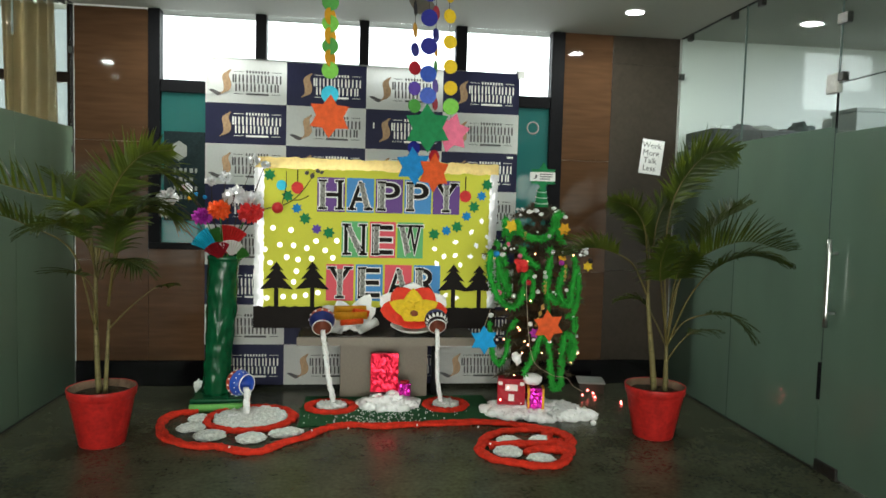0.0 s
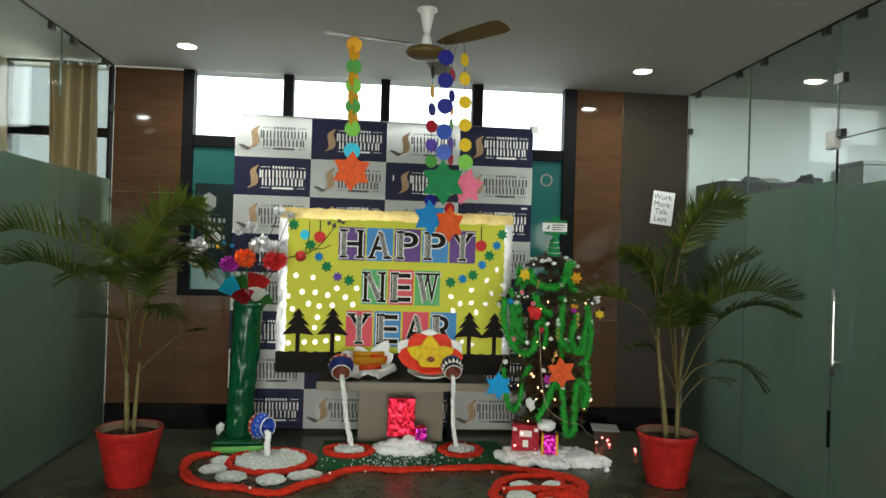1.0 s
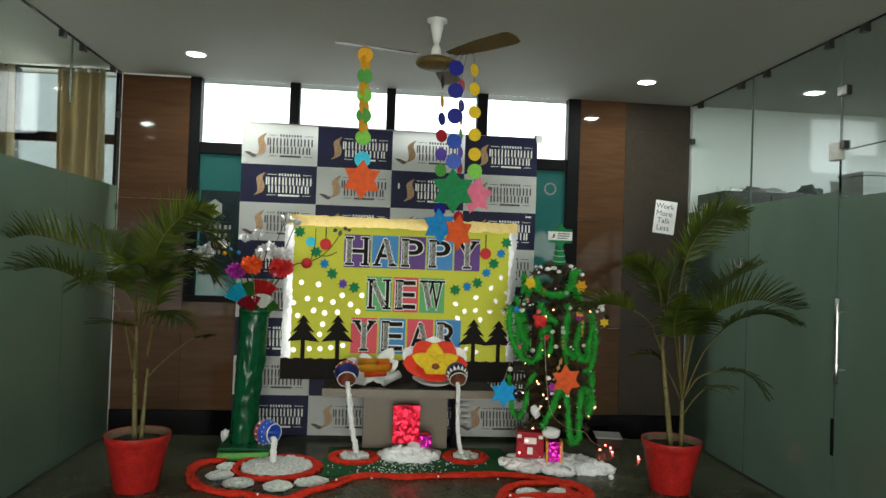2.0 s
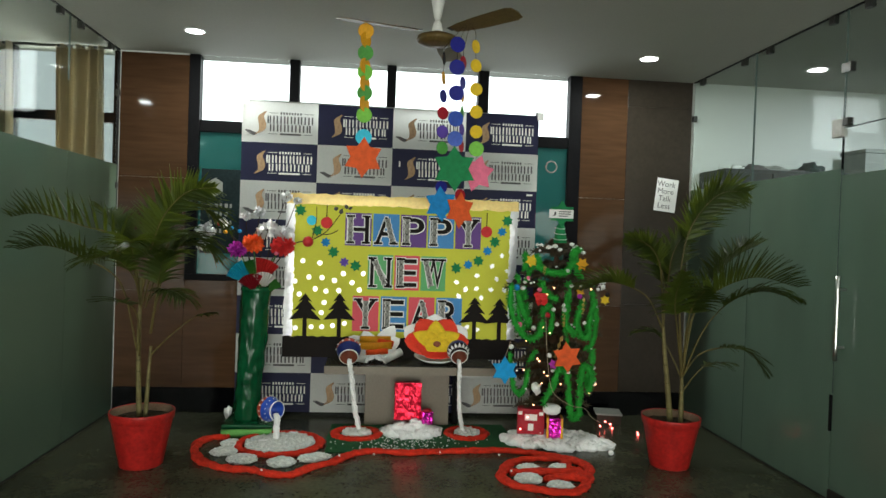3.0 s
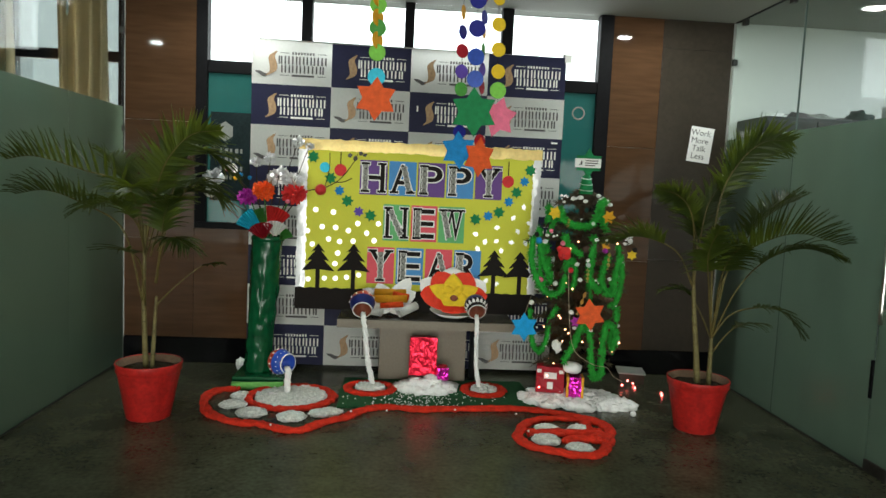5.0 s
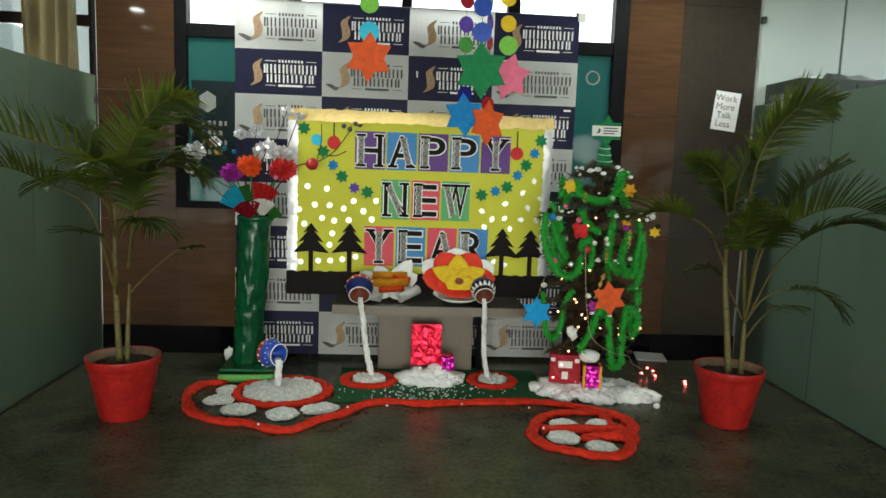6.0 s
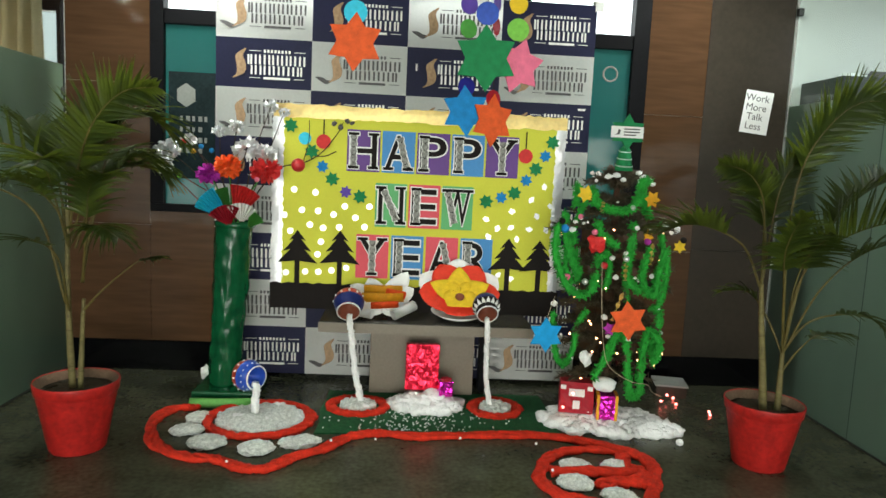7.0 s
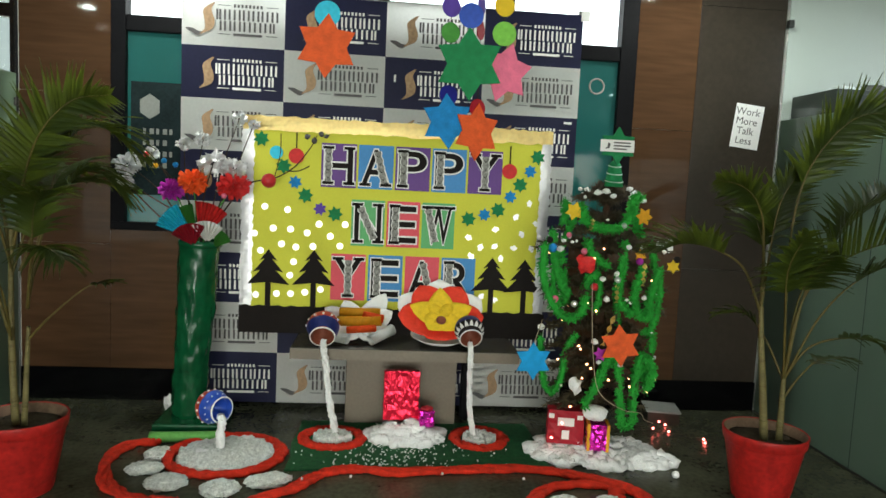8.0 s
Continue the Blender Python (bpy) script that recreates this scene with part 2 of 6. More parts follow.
def mesh_of(name, bm, mat, smooth=False):
    me = bpy.data.meshes.new(name)
    bm.normal_update()
    bm.to_mesh(me)
    bm.free()
    me.materials.append(mat)
    if smooth:
        me.polygons.foreach_set("use_smooth", [True] * len(me.polygons))
    return me


def part(name, bm, mat, parent, label="", smooth=False, at=None, local=False):
    return link(name, mesh_of(name, bm, mat, smooth), parent, label, at, local)


def setting(name, bm, mat, label, category):
    return tagged(link(name, mesh_of(name, bm, mat)), label, category, kind="structure")


def box(x0, x1, y0, y1, z0, z1, bevel=0.0, bm=None, turn=None):
    bm = bm or bmesh.new()
    made = bmesh.ops.create_cube(bm, size=1.0)["verts"]
    c = Vector(((x0 + x1) / 2, (y0 + y1) / 2, (z0 + z1) / 2))
    m = Matrix.Translation(c) @ (turn or Matrix()) @ Matrix.Diagonal((x1 - x0, y1 - y0, z1 - z0, 1))
    bmesh.ops.transform(bm, matrix=m, verts=made)
    if bevel:
        edges = {e for v in made for e in v.link_edges}
        bmesh.ops.bevel(bm, geom=list(edges), offset=bevel, segments=2, affect="EDGES", profile=0.6)
    return bm


def lathe(profile, centre=(0, 0, 0), n=32, bm=None, m=None, wobble=0.0, caps=True):
    """Turns (radius, height) pairs round an upright axis."""
    bm = bm or bmesh.new()
    m = m or Matrix()
    rings = []
    for r, z in profile:
        ring = []
        for i in range(n):
            a = 2 * math.pi * i / n
            w = 1 + wobble * noise.noise(Vector((math.cos(a) * 2, math.sin(a) * 2, z * 12)))
            p = Vector((r * w * math.cos(a), r * w * math.sin(a), z))
            ring.append(bm.verts.new(Vector(centre) + m @ p))
        rings.append(ring)
    for a, b in zip(rings, rings[1:]):
        for i in range(n):
            bm.faces.new((a[i], a[(i + 1) % n], b[(i + 1) % n], b[i]))
    for ring, flip in ((rings[0], True), (rings[-1], False)):
        if caps and (ring[0].co - ring[n // 2].co).length > 1e-5:
            bm.faces.new(ring[::-1] if flip else ring)
    return bm


def spline(points, per=6):
    """A smooth line through the points."""
    p = [Vector(q) for q in points]
    p = [p[0] * 2 - p[1], *p, p[-1] * 2 - p[-2]]
    out = []
    for i in range(1, len(p) - 2):
        for k in range(per):
            t = k / per
            a, b, c, d = p[i - 1], p[i], p[i + 1], p[i + 2]
            out.append(0.5 * ((2 * b) + (c - a) * t + (2 * a - 5 * b + 4 * c - d) * t * t + (3 * b - a - 3 * c + d) * t ** 3))
    return [*out, p[-2]]


def tube(points, radius, n=8, bm=None, end=None, rough=0.0):
    """A round bar along a line; radius tapers to end; rough makes it fuzzy."""
    bm = bm or bmesh.new()
    p = [Vector(q) for q in points]
    end = radius if end is None else end
    rings = []
    side = None
    for i, c in enumerate(p):
        d = (p[min(i + 1, len(p) - 1)] - p[max(i - 1, 0)]).normalized()
        if side is None:
            side = d.orthogonal().normalized()
        side = (side - d * side.dot(d)).normalized()
        up = d.cross(side)
        r = radius + (end - radius) * i / max(1, len(p) - 1)
        ring = []
        for k in range(n):
            a = 2 * math.pi * k / n
            rr = r * (1 + rough * random.uniform(-1, 1))
            ring.append(bm.verts.new(c + (side * math.cos(a) + up * math.sin(a)) * rr))
        rings.append(ring)
    for a, b in zip(rings, rings[1:]):
        for k in range(n):
            bm.faces.new((a[k], a[(k + 1) % n], b[(k + 1) % n], b[k]))
    bm.faces.new(rings[0][::-1])
    bm.faces.new(rings[-1])
    return bm


def prism(outline, thick, m=None, bm=None):
    """A flat piece with thickness: the outline lies in x and z, its face looks towards -y."""
    bm = bm or bmesh.new()
    m = m or Matrix()
    f = [bm.verts.new(m @ Vector((x, -thick / 2, z))) for x, z in outline]
    b = [bm.verts.new(m @ Vector((x, thick / 2, z))) for x, z in outline]
    n = len(outline)
    bm.faces.new(f)
    bm.faces.new(b[::-1])
    for i in range(n):
        bm.faces.new((f[(i + 1) % n], f[i], b[i], b[(i + 1) % n]))
    bmesh.ops.recalc_face_normals(bm, faces=bm.faces[:])
    return bm


def star_outline(r, inner=0.6, points=6, turn=90):
    return [((r if i % 2 == 0 else r * inner) * math.cos(radians(turn + 180 * i / points)), (r if i % 2 == 0 else r * inner) * math.sin(radians(turn + 180 * i / points))) for i in range(2 * points)]


def disc_outline(rx, rz=None, n=20):
    rz = rz or rx
    return [(rx * math.cos(2 * math.pi * i / n), rz * math.sin(2 * math.pi * i / n)) for i in range(n)]


def blob(c, r, bm=None, rough=0.25, sub=2, flat=1.0, freq=14):
    bm = bm or bmesh.new()
    vs = bmesh.ops.create_icosphere(bm, subdivisions=sub, radius=1.0)["verts"]
    seed = Vector((random.uniform(0, 50), random.uniform(0, 50), 0))
    for v in vs:
        k = 1 + rough * noise.noise(v.co * freq * 0.15 + seed) + rough * 0.5 * noise.noise(v.co * freq * 0.4 + seed)
        v.co = Vector(c) + Vector((v.co.x * r, v.co.y * r, v.co.z * r * flat)) * k
    return bm


# ---- the hall: floor, ceiling, walls ----
setting("floor", box(-4.5, 8.5, BACK_Y, WALL_Y, -0.1, 0.0), FLOOR, "dark grey polished stone floor with dull reflections", "floor")
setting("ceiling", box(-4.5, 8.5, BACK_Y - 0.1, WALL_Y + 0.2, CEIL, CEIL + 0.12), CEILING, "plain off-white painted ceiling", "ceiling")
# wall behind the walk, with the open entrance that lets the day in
south = thing("wall_south", (2, BACK_Y, 0), "plain pale painted wall around the entrance", "wall", kind="structure")
for x0, x1, z0 in ((-4.5, -0.5, 0), (3.4, 8.5, 0), (-0.5, 3.4, 2.35)):
    part("wall_core", box(x0, x1, BACK_Y - 0.15, BACK_Y, z0, CEIL), PLASTER, south)
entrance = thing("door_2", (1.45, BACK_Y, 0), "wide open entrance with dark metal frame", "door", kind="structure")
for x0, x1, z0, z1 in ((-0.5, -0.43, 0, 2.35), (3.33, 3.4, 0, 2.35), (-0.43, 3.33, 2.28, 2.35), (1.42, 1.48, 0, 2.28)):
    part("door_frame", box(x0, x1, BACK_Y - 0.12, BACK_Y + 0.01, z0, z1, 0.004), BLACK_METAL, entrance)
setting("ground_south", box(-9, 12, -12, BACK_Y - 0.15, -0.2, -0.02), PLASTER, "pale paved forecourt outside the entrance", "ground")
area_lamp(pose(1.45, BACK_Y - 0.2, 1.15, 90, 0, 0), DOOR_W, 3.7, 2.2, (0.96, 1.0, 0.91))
setting("wall_west", box(-4.65, -4.5, BACK_Y, WALL_Y + 0.2, 0, CEIL), PLASTER, "plain pale painted wall of the side room", "wall")
setting("wall_east", box(8.5, 8.65, BACK_Y, WALL_Y + 0.2, 0, CEIL), PLASTER, "plain pale painted wall of the side room", "wall")

WX0, WX1, SILL, SKIRT = -0.066, 3.245, 1.095, 0.205
wall = thing("wall_north", (1.6, WALL_Y, 0), "wall clad in glossy brown wood laminate and grey panels", "wall", kind="structure")
part("wall_core", box(LEFT_X, WX0, WALL_Y + 0.02, WALL_Y + 0.2, 0, CEIL), PLASTER, wall)
part("wall_core", box(WX1, RIGHT_X, WALL_Y + 0.02, WALL_Y + 0.2, 0, CEIL), PLASTER, wall)
part("wall_core", box(WX0, WX1, WALL_Y + 0.02, WALL_Y + 0.2, 0, SILL), PLASTER, wall)
# laminate sheets, with hairline joints between them
for x0, x1, zs in ((LEFT_X + 0.012, WX0, (SKIRT, 1.0, 1.93, CEIL)), (WX1, 3.66, (SKIRT, 0.96, 1.9, CEIL))):
    for z0, z1 in zip(zs, zs[1:]):
        part("laminate_panel", box(x0 + 0.001, x1 - 0.001, WALL_Y, WALL_Y + 0.02, z0 + 0.001, z1 - 0.001, 0.0015), WOOD, wall)
for x0, x1 in ((WX0, 1.03), (1.03, 2.14), (2.14, WX1)):
    part("laminate_panel", box(x0 + 0.001, x1 - 0.001, WALL_Y, WALL_Y + 0.02, SKIRT + 0.001, SILL - 0.001, 0.0015), WOOD, wall)
for z0, z1 in ((SKIRT, 0.98), (0.98, 2.72), (2.72, CEIL)):
    part("grey_panel", box(3.661, RIGHT_X - 0.012, WALL_Y, WALL_Y + 0.02, z0 + 0.001, z1 - 0.001, 0.0015), GREY_PANEL, wall, "dull grey-brown laminate panel")
setting("baseboard", box(LEFT_X + 0.012, RIGHT_X - 0.012, WALL_Y - 0.012, WALL_Y + 0.02, 0, SKIRT - 0.001, 0.003), GRANITE, "black polished granite skirting along the wall", "skirting")
setting("trim", box(LEFT_X + 0.012, WX0, WALL_Y - 0.01, WALL_Y - 0.001, CEIL - 0.012, CEIL - 0.001), PLASTER, "thin pale trim under the ceiling", "trim")

# window band: four clear upper lights over tinted lower ones
win = thing("window_1", (1.6, WALL_Y, SILL), "wide black-framed window, clear above and teal tinted below", "window", kind="structure")
RAIL0, RAIL1 = 2.322, 2.418
for x0, x1 in ((WX0, 0.023), (0.743, 0.826), (1.552, 1.628), (2.331, 2.423), (3.135, WX1)):
    part("mullion", box(x0, x1, WALL_Y - 0.012, WALL_Y + 0.09, SILL + 0.05, CEIL - 0.001, 0.004), BLACK_METAL, win)
part("window_frame", box(WX0, WX1, WALL_Y - 0.012, WALL_Y + 0.09, SILL, SILL + 0.05, 0.004), BLACK_METAL, win)
for x0, x1 in ((0.023, 0.743), (0.826, 1.552), (1.628, 2.331), (2.423, 3.135)):
    part("transom", box(x0, x1, WALL_Y - 0.004, WALL_Y + 0.07, RAIL0, RAIL1, 0.006), BLACK_METAL, win)
    p = part("pane", box(x0, x1, WALL_Y + 0.03, WALL_Y + 0.036, RAIL1, CEIL), WINDOW_CLEAR, win, "clear pane with bright overcast sky behind")
    p.visible_shadow = False
    part("tinted_pane", box(x0, x1, WALL_Y + 0.03, WALL_Y + 0.036, SILL + 0.05, RAIL0), TEAL, win, "teal tinted pane with faint reflections")
setting("backdrop", box(-9, 12, 11.0, 11.05, -2, 9), SKYGLOW, "pale overcast sky beyond the windows", "sky")
setting("backdrop_west", box(-9, -2.4, 10.6, 10.65, -2, 9), FACADE_GLOW, "pale washed-out house front, glowing by itself, beyond the side windows", "backdrop")
setting("backdrop_west_band", box(-4.35, -3.95, 10.55, 10.59, -2, 9), FACADE_DIM_GLOW, "upright band of the house front, glowing more dimly", "backdrop")
setting("ground", box(-9, 12, WALL_Y + 0.2, 11.0, -0.3, -0.1), FLOOR, "grey paved yard outside the windows", "ground")
area_lamp(pose(1.6, WALL_Y + 0.16, 2.68, -90, 0, 0), WINDOW_W, 3.1, 0.5, (0.95, 0.98, 1.0))

# posters stuck to the lower panes
def window_poster():
    th = thing("window_poster", (0.2, WALL_Y + 0.025, 1.3), "dark poster with pale hexagon on the tinted window", "poster")
    part("sheet", box(0.045, 0.36, WALL_Y + 0.022, WALL_Y + 0.026, 1.32, 2.02), POSTER, th, "dark printed sheet")
    hexa = [(0.068 * math.cos(radians(30 + 60 * i)), 0.078 * math.sin(radians(30 + 60 * i))) for i in range(6)]
    part("hexagon", prism(hexa, 0.002, T(0.16, WALL_Y + 0.02, 1.87)), CARTON, th, "pale hexagon")
    for z, n in ((1.7, 5), (1.63, 4), (1.56, 5), (1.49, 4)):
        for i in range(n):
            part("print_bar", box(0.12 + i * 0.04, 0.137 + i * 0.04 + 0.008 * (i % 2), WALL_Y + 0.019, WALL_Y + 0.021, z, z + 0.034), CARTON, th, "dull printed bar")


window_poster()
ring = lathe([(0.042, 0), (0.048, 0.003), (0.054, 0)], n=28, m=pose(0, 0, 0, 90, 0, 0), centre=(3.0, WALL_Y + 0.026, 2.16), caps=False)
tagged(link("round_sticker", mesh_of("round_sticker", ring, CARTON)), "thin white ring sticker on the tinted pane", "sticker")

# ---- glass partitions ----
FILM_TOP = 2.0


def glass_panel(parent, x, y0, y1, z0, z1, film, name="glass_panel"):
    top = part(name, box(x - 0.006, x + 0.006, y0 + 0.003, y1 - 0.003, film, z1), CLEAR, parent, "clear upper glass")
    low = part(name, box(x - 0.006, x + 0.006, y0 + 0.003, y1 - 0.003, z0, film - 0.0005), FROST, parent, "glass under frosted film")
    return top, low


def clip(parent, x, y, z, dy=0.05, dz=0.05):
    part("clip", box(x - 0.018, x + 0.018, y - dy / 2, y + dy / 2, z - dz / 2, z + dz / 2, 0.004), DARK_STEEL, parent, "small dark steel clip")


left = thing("glass_partition_west", (LEFT_X, 3, 0), "frameless glass partition, frosted below and clear above", "glass partition", kind="structure")
for y0, y1 in ((-4.4, -1.6), (-1.6, 0.4), (0.4, 2.4), (2.4, 4.476), (4.476, WALL_Y - 0.015)):
    glass_panel(left, LEFT_X, y0, y1, 0.012, CEIL - 0.004, 2.02)
for y in (0.6, 2.2, 2.9, 4.33, 4.647, 5.2):
    clip(left, LEFT_X, y, CEIL - 0.03)
for x, ys, who in ((LEFT_X, (0.4, 2.4, 4.476), left),):
    for y in ys:
        part("glass_edge", box(x - 0.0065, x + 0.0065, y - 0.0016, y + 0.0016, 2.5, CEIL - 0.006), EDGE, who, "pale polished glass edge")
clip(left, LEFT_X, WALL_Y - 0.03, 2.6, 0.03)
clip(left, LEFT_X, WALL_Y - 0.03, 1.85, 0.03)
part("bottom_channel", box(LEFT_X - 0.012, LEFT_X + 0.012, BACK_Y, WALL_Y - 0.014, 0, 0.012), DARK_STEEL, left)
part("top_channel", box(LEFT_X - 0.01, LEFT_X + 0.01, BACK_Y, WALL_Y - 0.014, CEIL - 0.006, CEIL - 0.001), BLACK_METAL, left)

right = thing("glass_partition_east", (RIGHT_X, 4.4, 0), "frameless glass partition, frosted below and clear above", "glass partition", kind="structure")
for y0, y1 in ((4.39, WALL_Y - 0.015), (3.412, 4.39)):
    glass_panel(right, RIGHT_X, y0, y1, 0.012, CEIL - 0.004, FILM_TOP)
part("transom_glass", box(RIGHT_X - 0.006, RIGHT_X + 0.006, 2.36, 3.406, 2.245, CEIL - 0.004), CLEAR, right, "clear glass above the door")
for y0, y1 in ((-4.4, -1.8), (-1.8, 0.3), (0.3, 2.35)):
    glass_panel(right, RIGHT_X, y0, y1, 0.012, CEIL - 0.004, FILM_TOP)
for y in (5.222, 4.557, 4.22, 3.54, 3.228, 2.5):
    clip(right, RIGHT_X, y, CEIL - 0.03)
part("glass_edge", box(RIGHT_X - 0.0065, RIGHT_X + 0.0065, 4.3872, 4.3928, 0.012, CEIL - 0.006), EDGE, right, "pale polished glass edge")
for z0, z1, mat in ((0.65, 1.99, EDGE), (1.991, 2.189, BLACK_METAL), (2.301, CEIL - 0.006, EDGE)):
    part("glass_edge", box(RIGHT_X - 0.0065, RIGHT_X + 0.0065, 3.4068, 3.4112, z0, z1), mat, right, "polished glass edge")
part("glass_edge", box(RIGHT_X - 0.0065, RIGHT_X + 0.0065, 2.36, 3.406, 2.2402, 2.2448), EDGE, right, "pale polished glass edge")
clip(right, RIGHT_X, WALL_Y - 0.03, 2.63, 0.035)
clip(right, RIGHT_X, 3.39, 2.6, 0.085, 0.06)
part("patch_fitting", box(RIGHT_X - 0.022, RIGHT_X + 0.022, 3.4, 3.49, 2.19, 2.3, 0.005), DULL_STEEL, right, "polished steel patch fitting")
part("patch_fitting", box(RIGHT_X - 0.021, RIGHT_X + 0.021, 3.355, 3.399, 2.25, 2.3, 0.005), DARK_STEEL, right, "dark steel patch fitting")
part("bottom_channel", box(RIGHT_X - 0.012, RIGHT_X + 0.012, 3.415, WALL_Y - 0.014, 0, 0.012), DARK_STEEL, right)
part("top_channel", box(RIGHT_X - 0.01, RIGHT_X + 0.01, BACK_Y, WALL_Y - 0.014, CEIL - 0.006, CEIL - 0.001), BLACK_METAL, right)

door = thing("door_1", (RIGHT_X, 3.4, 0), "frameless frosted glass door with long steel handle", "glass door", kind="structure")
glass_panel(door, RIGHT_X, 2.36, 3.406, 0.02, 2.24, 1.96, "door_leaf")
part("floor_patch", box(RIGHT_X - 0.02, RIGHT_X + 0.02, 3.22, 3.405, 0.006, 0.075, 0.005), DARK_STEEL, door, "dark floor patch fitting")
h = part("door_handle", tube(spline([(RIGHT_X - 0.06, 3.325, 0.86), (RIGHT_X - 0.06, 3.325, 1.1), (RIGHT_X - 0.06, 3.325, 1.36)], 3), 0.0125, 12), STEEL, door, "brushed steel bar handle", True)
for z in (0.94, 1.28):
    part("standoff", tube([(RIGHT_X - 0.06, 3.325, z), (RIGHT_X + 0.05, 3.325, z)], 0.008, 10), STEEL, h)
part("lock_edge", box(RIGHT_X - 0.012, RIGHT_X + 0.012, 3.408, 3.43, 0.42, 0.64, 0.004), BLACK_METAL, door, "black lock plate")

# ---- side room to the west: window with curtain ----
w2 = thing("wall_north_west", (-2.5, WALL_Y, 0), "pale wall of the side room under its windows", "wall", kind="structure")
part("wall_core", box(-4.5, LEFT_X - 0.012, WALL_Y + 0.02, WALL_Y + 0.2, 0, 0.9), PLASTER, w2)
part("wall_core", box(-4.5, -3.4, WALL_Y + 0.02, WALL_Y + 0.2, 0.9, CEIL), PLASTER, w2)
win2 = thing("window_2", (-2.0, WALL_Y, 0.9), "black-framed window of the side room", "window", kind="structure")
for x0, x1 in ((-3.4, -3.33), (-2.5, -2.44), (-1.5, -1.43), (-0.66, LEFT_X - 0.015)):
    part("mullion", box(x0, x1, WALL_Y, WALL_Y + 0.08, 0.95, CEIL - 0.001, 0.004), BLACK_METAL, win2)
part("window_frame", box(-3.4, LEFT_X - 0.015, WALL_Y, WALL_Y + 0.08, 0.9, 0.95, 0.004), BLACK_METAL, win2)
for x0, x1 in ((-3.33, -2.5), (-2.44, -1.5), (-1.43, -0.66)):
    part("transom", box(x0, x1, WALL_Y + 0.005, WALL_Y + 0.07, 2.36, 2.44, 0.004), BLACK_METAL, win2)
    for z0, z1 in ((0.95, 2.36), (2.44, CEIL)):
        p = part("pane", box(x0, x1, WALL_Y + 0.03, WALL_Y + 0.036, z0, z1), WINDOW_CLEAR, win2)
        p.visible_shadow = False
area_lamp(pose(-2.0, WALL_Y + 0.16, 2.15, -90, 0, 0), SIDE_WINDOW_W, 2.6, 1.4, (1.0, 0.98, 0.9))


def curtain(x0, x1, y, z0, z1, folds):
    th = thing("curtain", ((x0 + x1) / 2, y, z0), "long beige curtain in soft folds at the window", "curtain", "side room curtains")
    bm = bmesh.new()
    cols = []
    n = folds * 10
    for i in range(n + 1):
        u = i / n
        x = x0 + (x1 - x0) * u
        cols.append([bm.verts.new((x + 0.012 * math.sin(7 * u + z), y + (0.066 + 0.012 * (1 - (z - z0) / (z1 - z0))) * math.sin(2 * math.pi * folds * u + 0.7 * math.sin(9 * u) + 0.4 * math.sin(z * 1.5)), z)) for z in (z0, z0 + 0.6, z0 + 1.2, z0 + 1.8, z1 - 0.1, z1)])
    for a, b in zip(cols, cols[1:]):
        for i in range(5):
            bm.faces.new((a[i], b[i], b[i + 1], a[i + 1]))
    bmesh.ops.solidify(bm, geom=bm.faces[:], thickness=0.004)
    part("drape", bm, CURTAIN, th, smooth=True)
    for i in range(folds):
        part("curtain_ring", lathe([(0.016, -0.012), (0.02, 0), (0.016, 0.012)], (x0 + (i + 0.5) * (x1 - x0) / folds, y, z1 - 0.01), 12, None, pose(0, 0, 0, 0, 90, 0)), STEEL, th)


curtain(-1.05, -0.686, WALL_Y - 0.13, 0.1, 2.93, 4)
curtain(-1.75, -1.37, WALL_Y - 0.13, 0.1, 2.93, 4)
tagged(link("curtain_rod", mesh_of("curtain_rod", tube([(-3.3, WALL_Y - 0.13, 2.925), (LEFT_X - 0.05, WALL_Y - 0.13, 2.925)], 0.011, 10), DARK_STEEL)), "dark steel curtain rod above the window", "curtain rod")

# ---- side room to the east: white wall, cabinet with papers on it ----
setting("wall_north_east", box(RIGHT_X + 0.012, 8.5, WALL_Y, WALL_Y + 0.2, 0, CEIL), PLASTER, "white painted wall of the side room", "wall")
def office_cabinet(x0, x1, z1):
    th = thing("office_cabinet", ((x0 + x1) / 2, 5.2, 0), "tall dark office cabinet behind the glass", "cabinet", "office cabinets")
    part("body", box(x0, x1, 4.92, WALL_Y - 0.01, 0.0, z1, 0.006), CABINET, th)
    for a, b in ((x0, (x0 + x1) / 2), ((x0 + x1) / 2, x1)):
        d = part("cabinet_door", box(a + 0.004, b - 0.004, 4.9, 4.919, 0.08, z1 - 0.03, 0.003), CABINET, th)
        part("handle", box((x0 + x1) / 2 + (0.03 if a > x0 else -0.045), (x0 + x1) / 2 + (0.045 if a > x0 else -0.03), 4.885, 4.9, 1.0, 1.14, 0.003), STEEL, d)


office_cabinet(4.33, 5.13, 2.16)
office_cabinet(5.14, 5.94, 2.16)


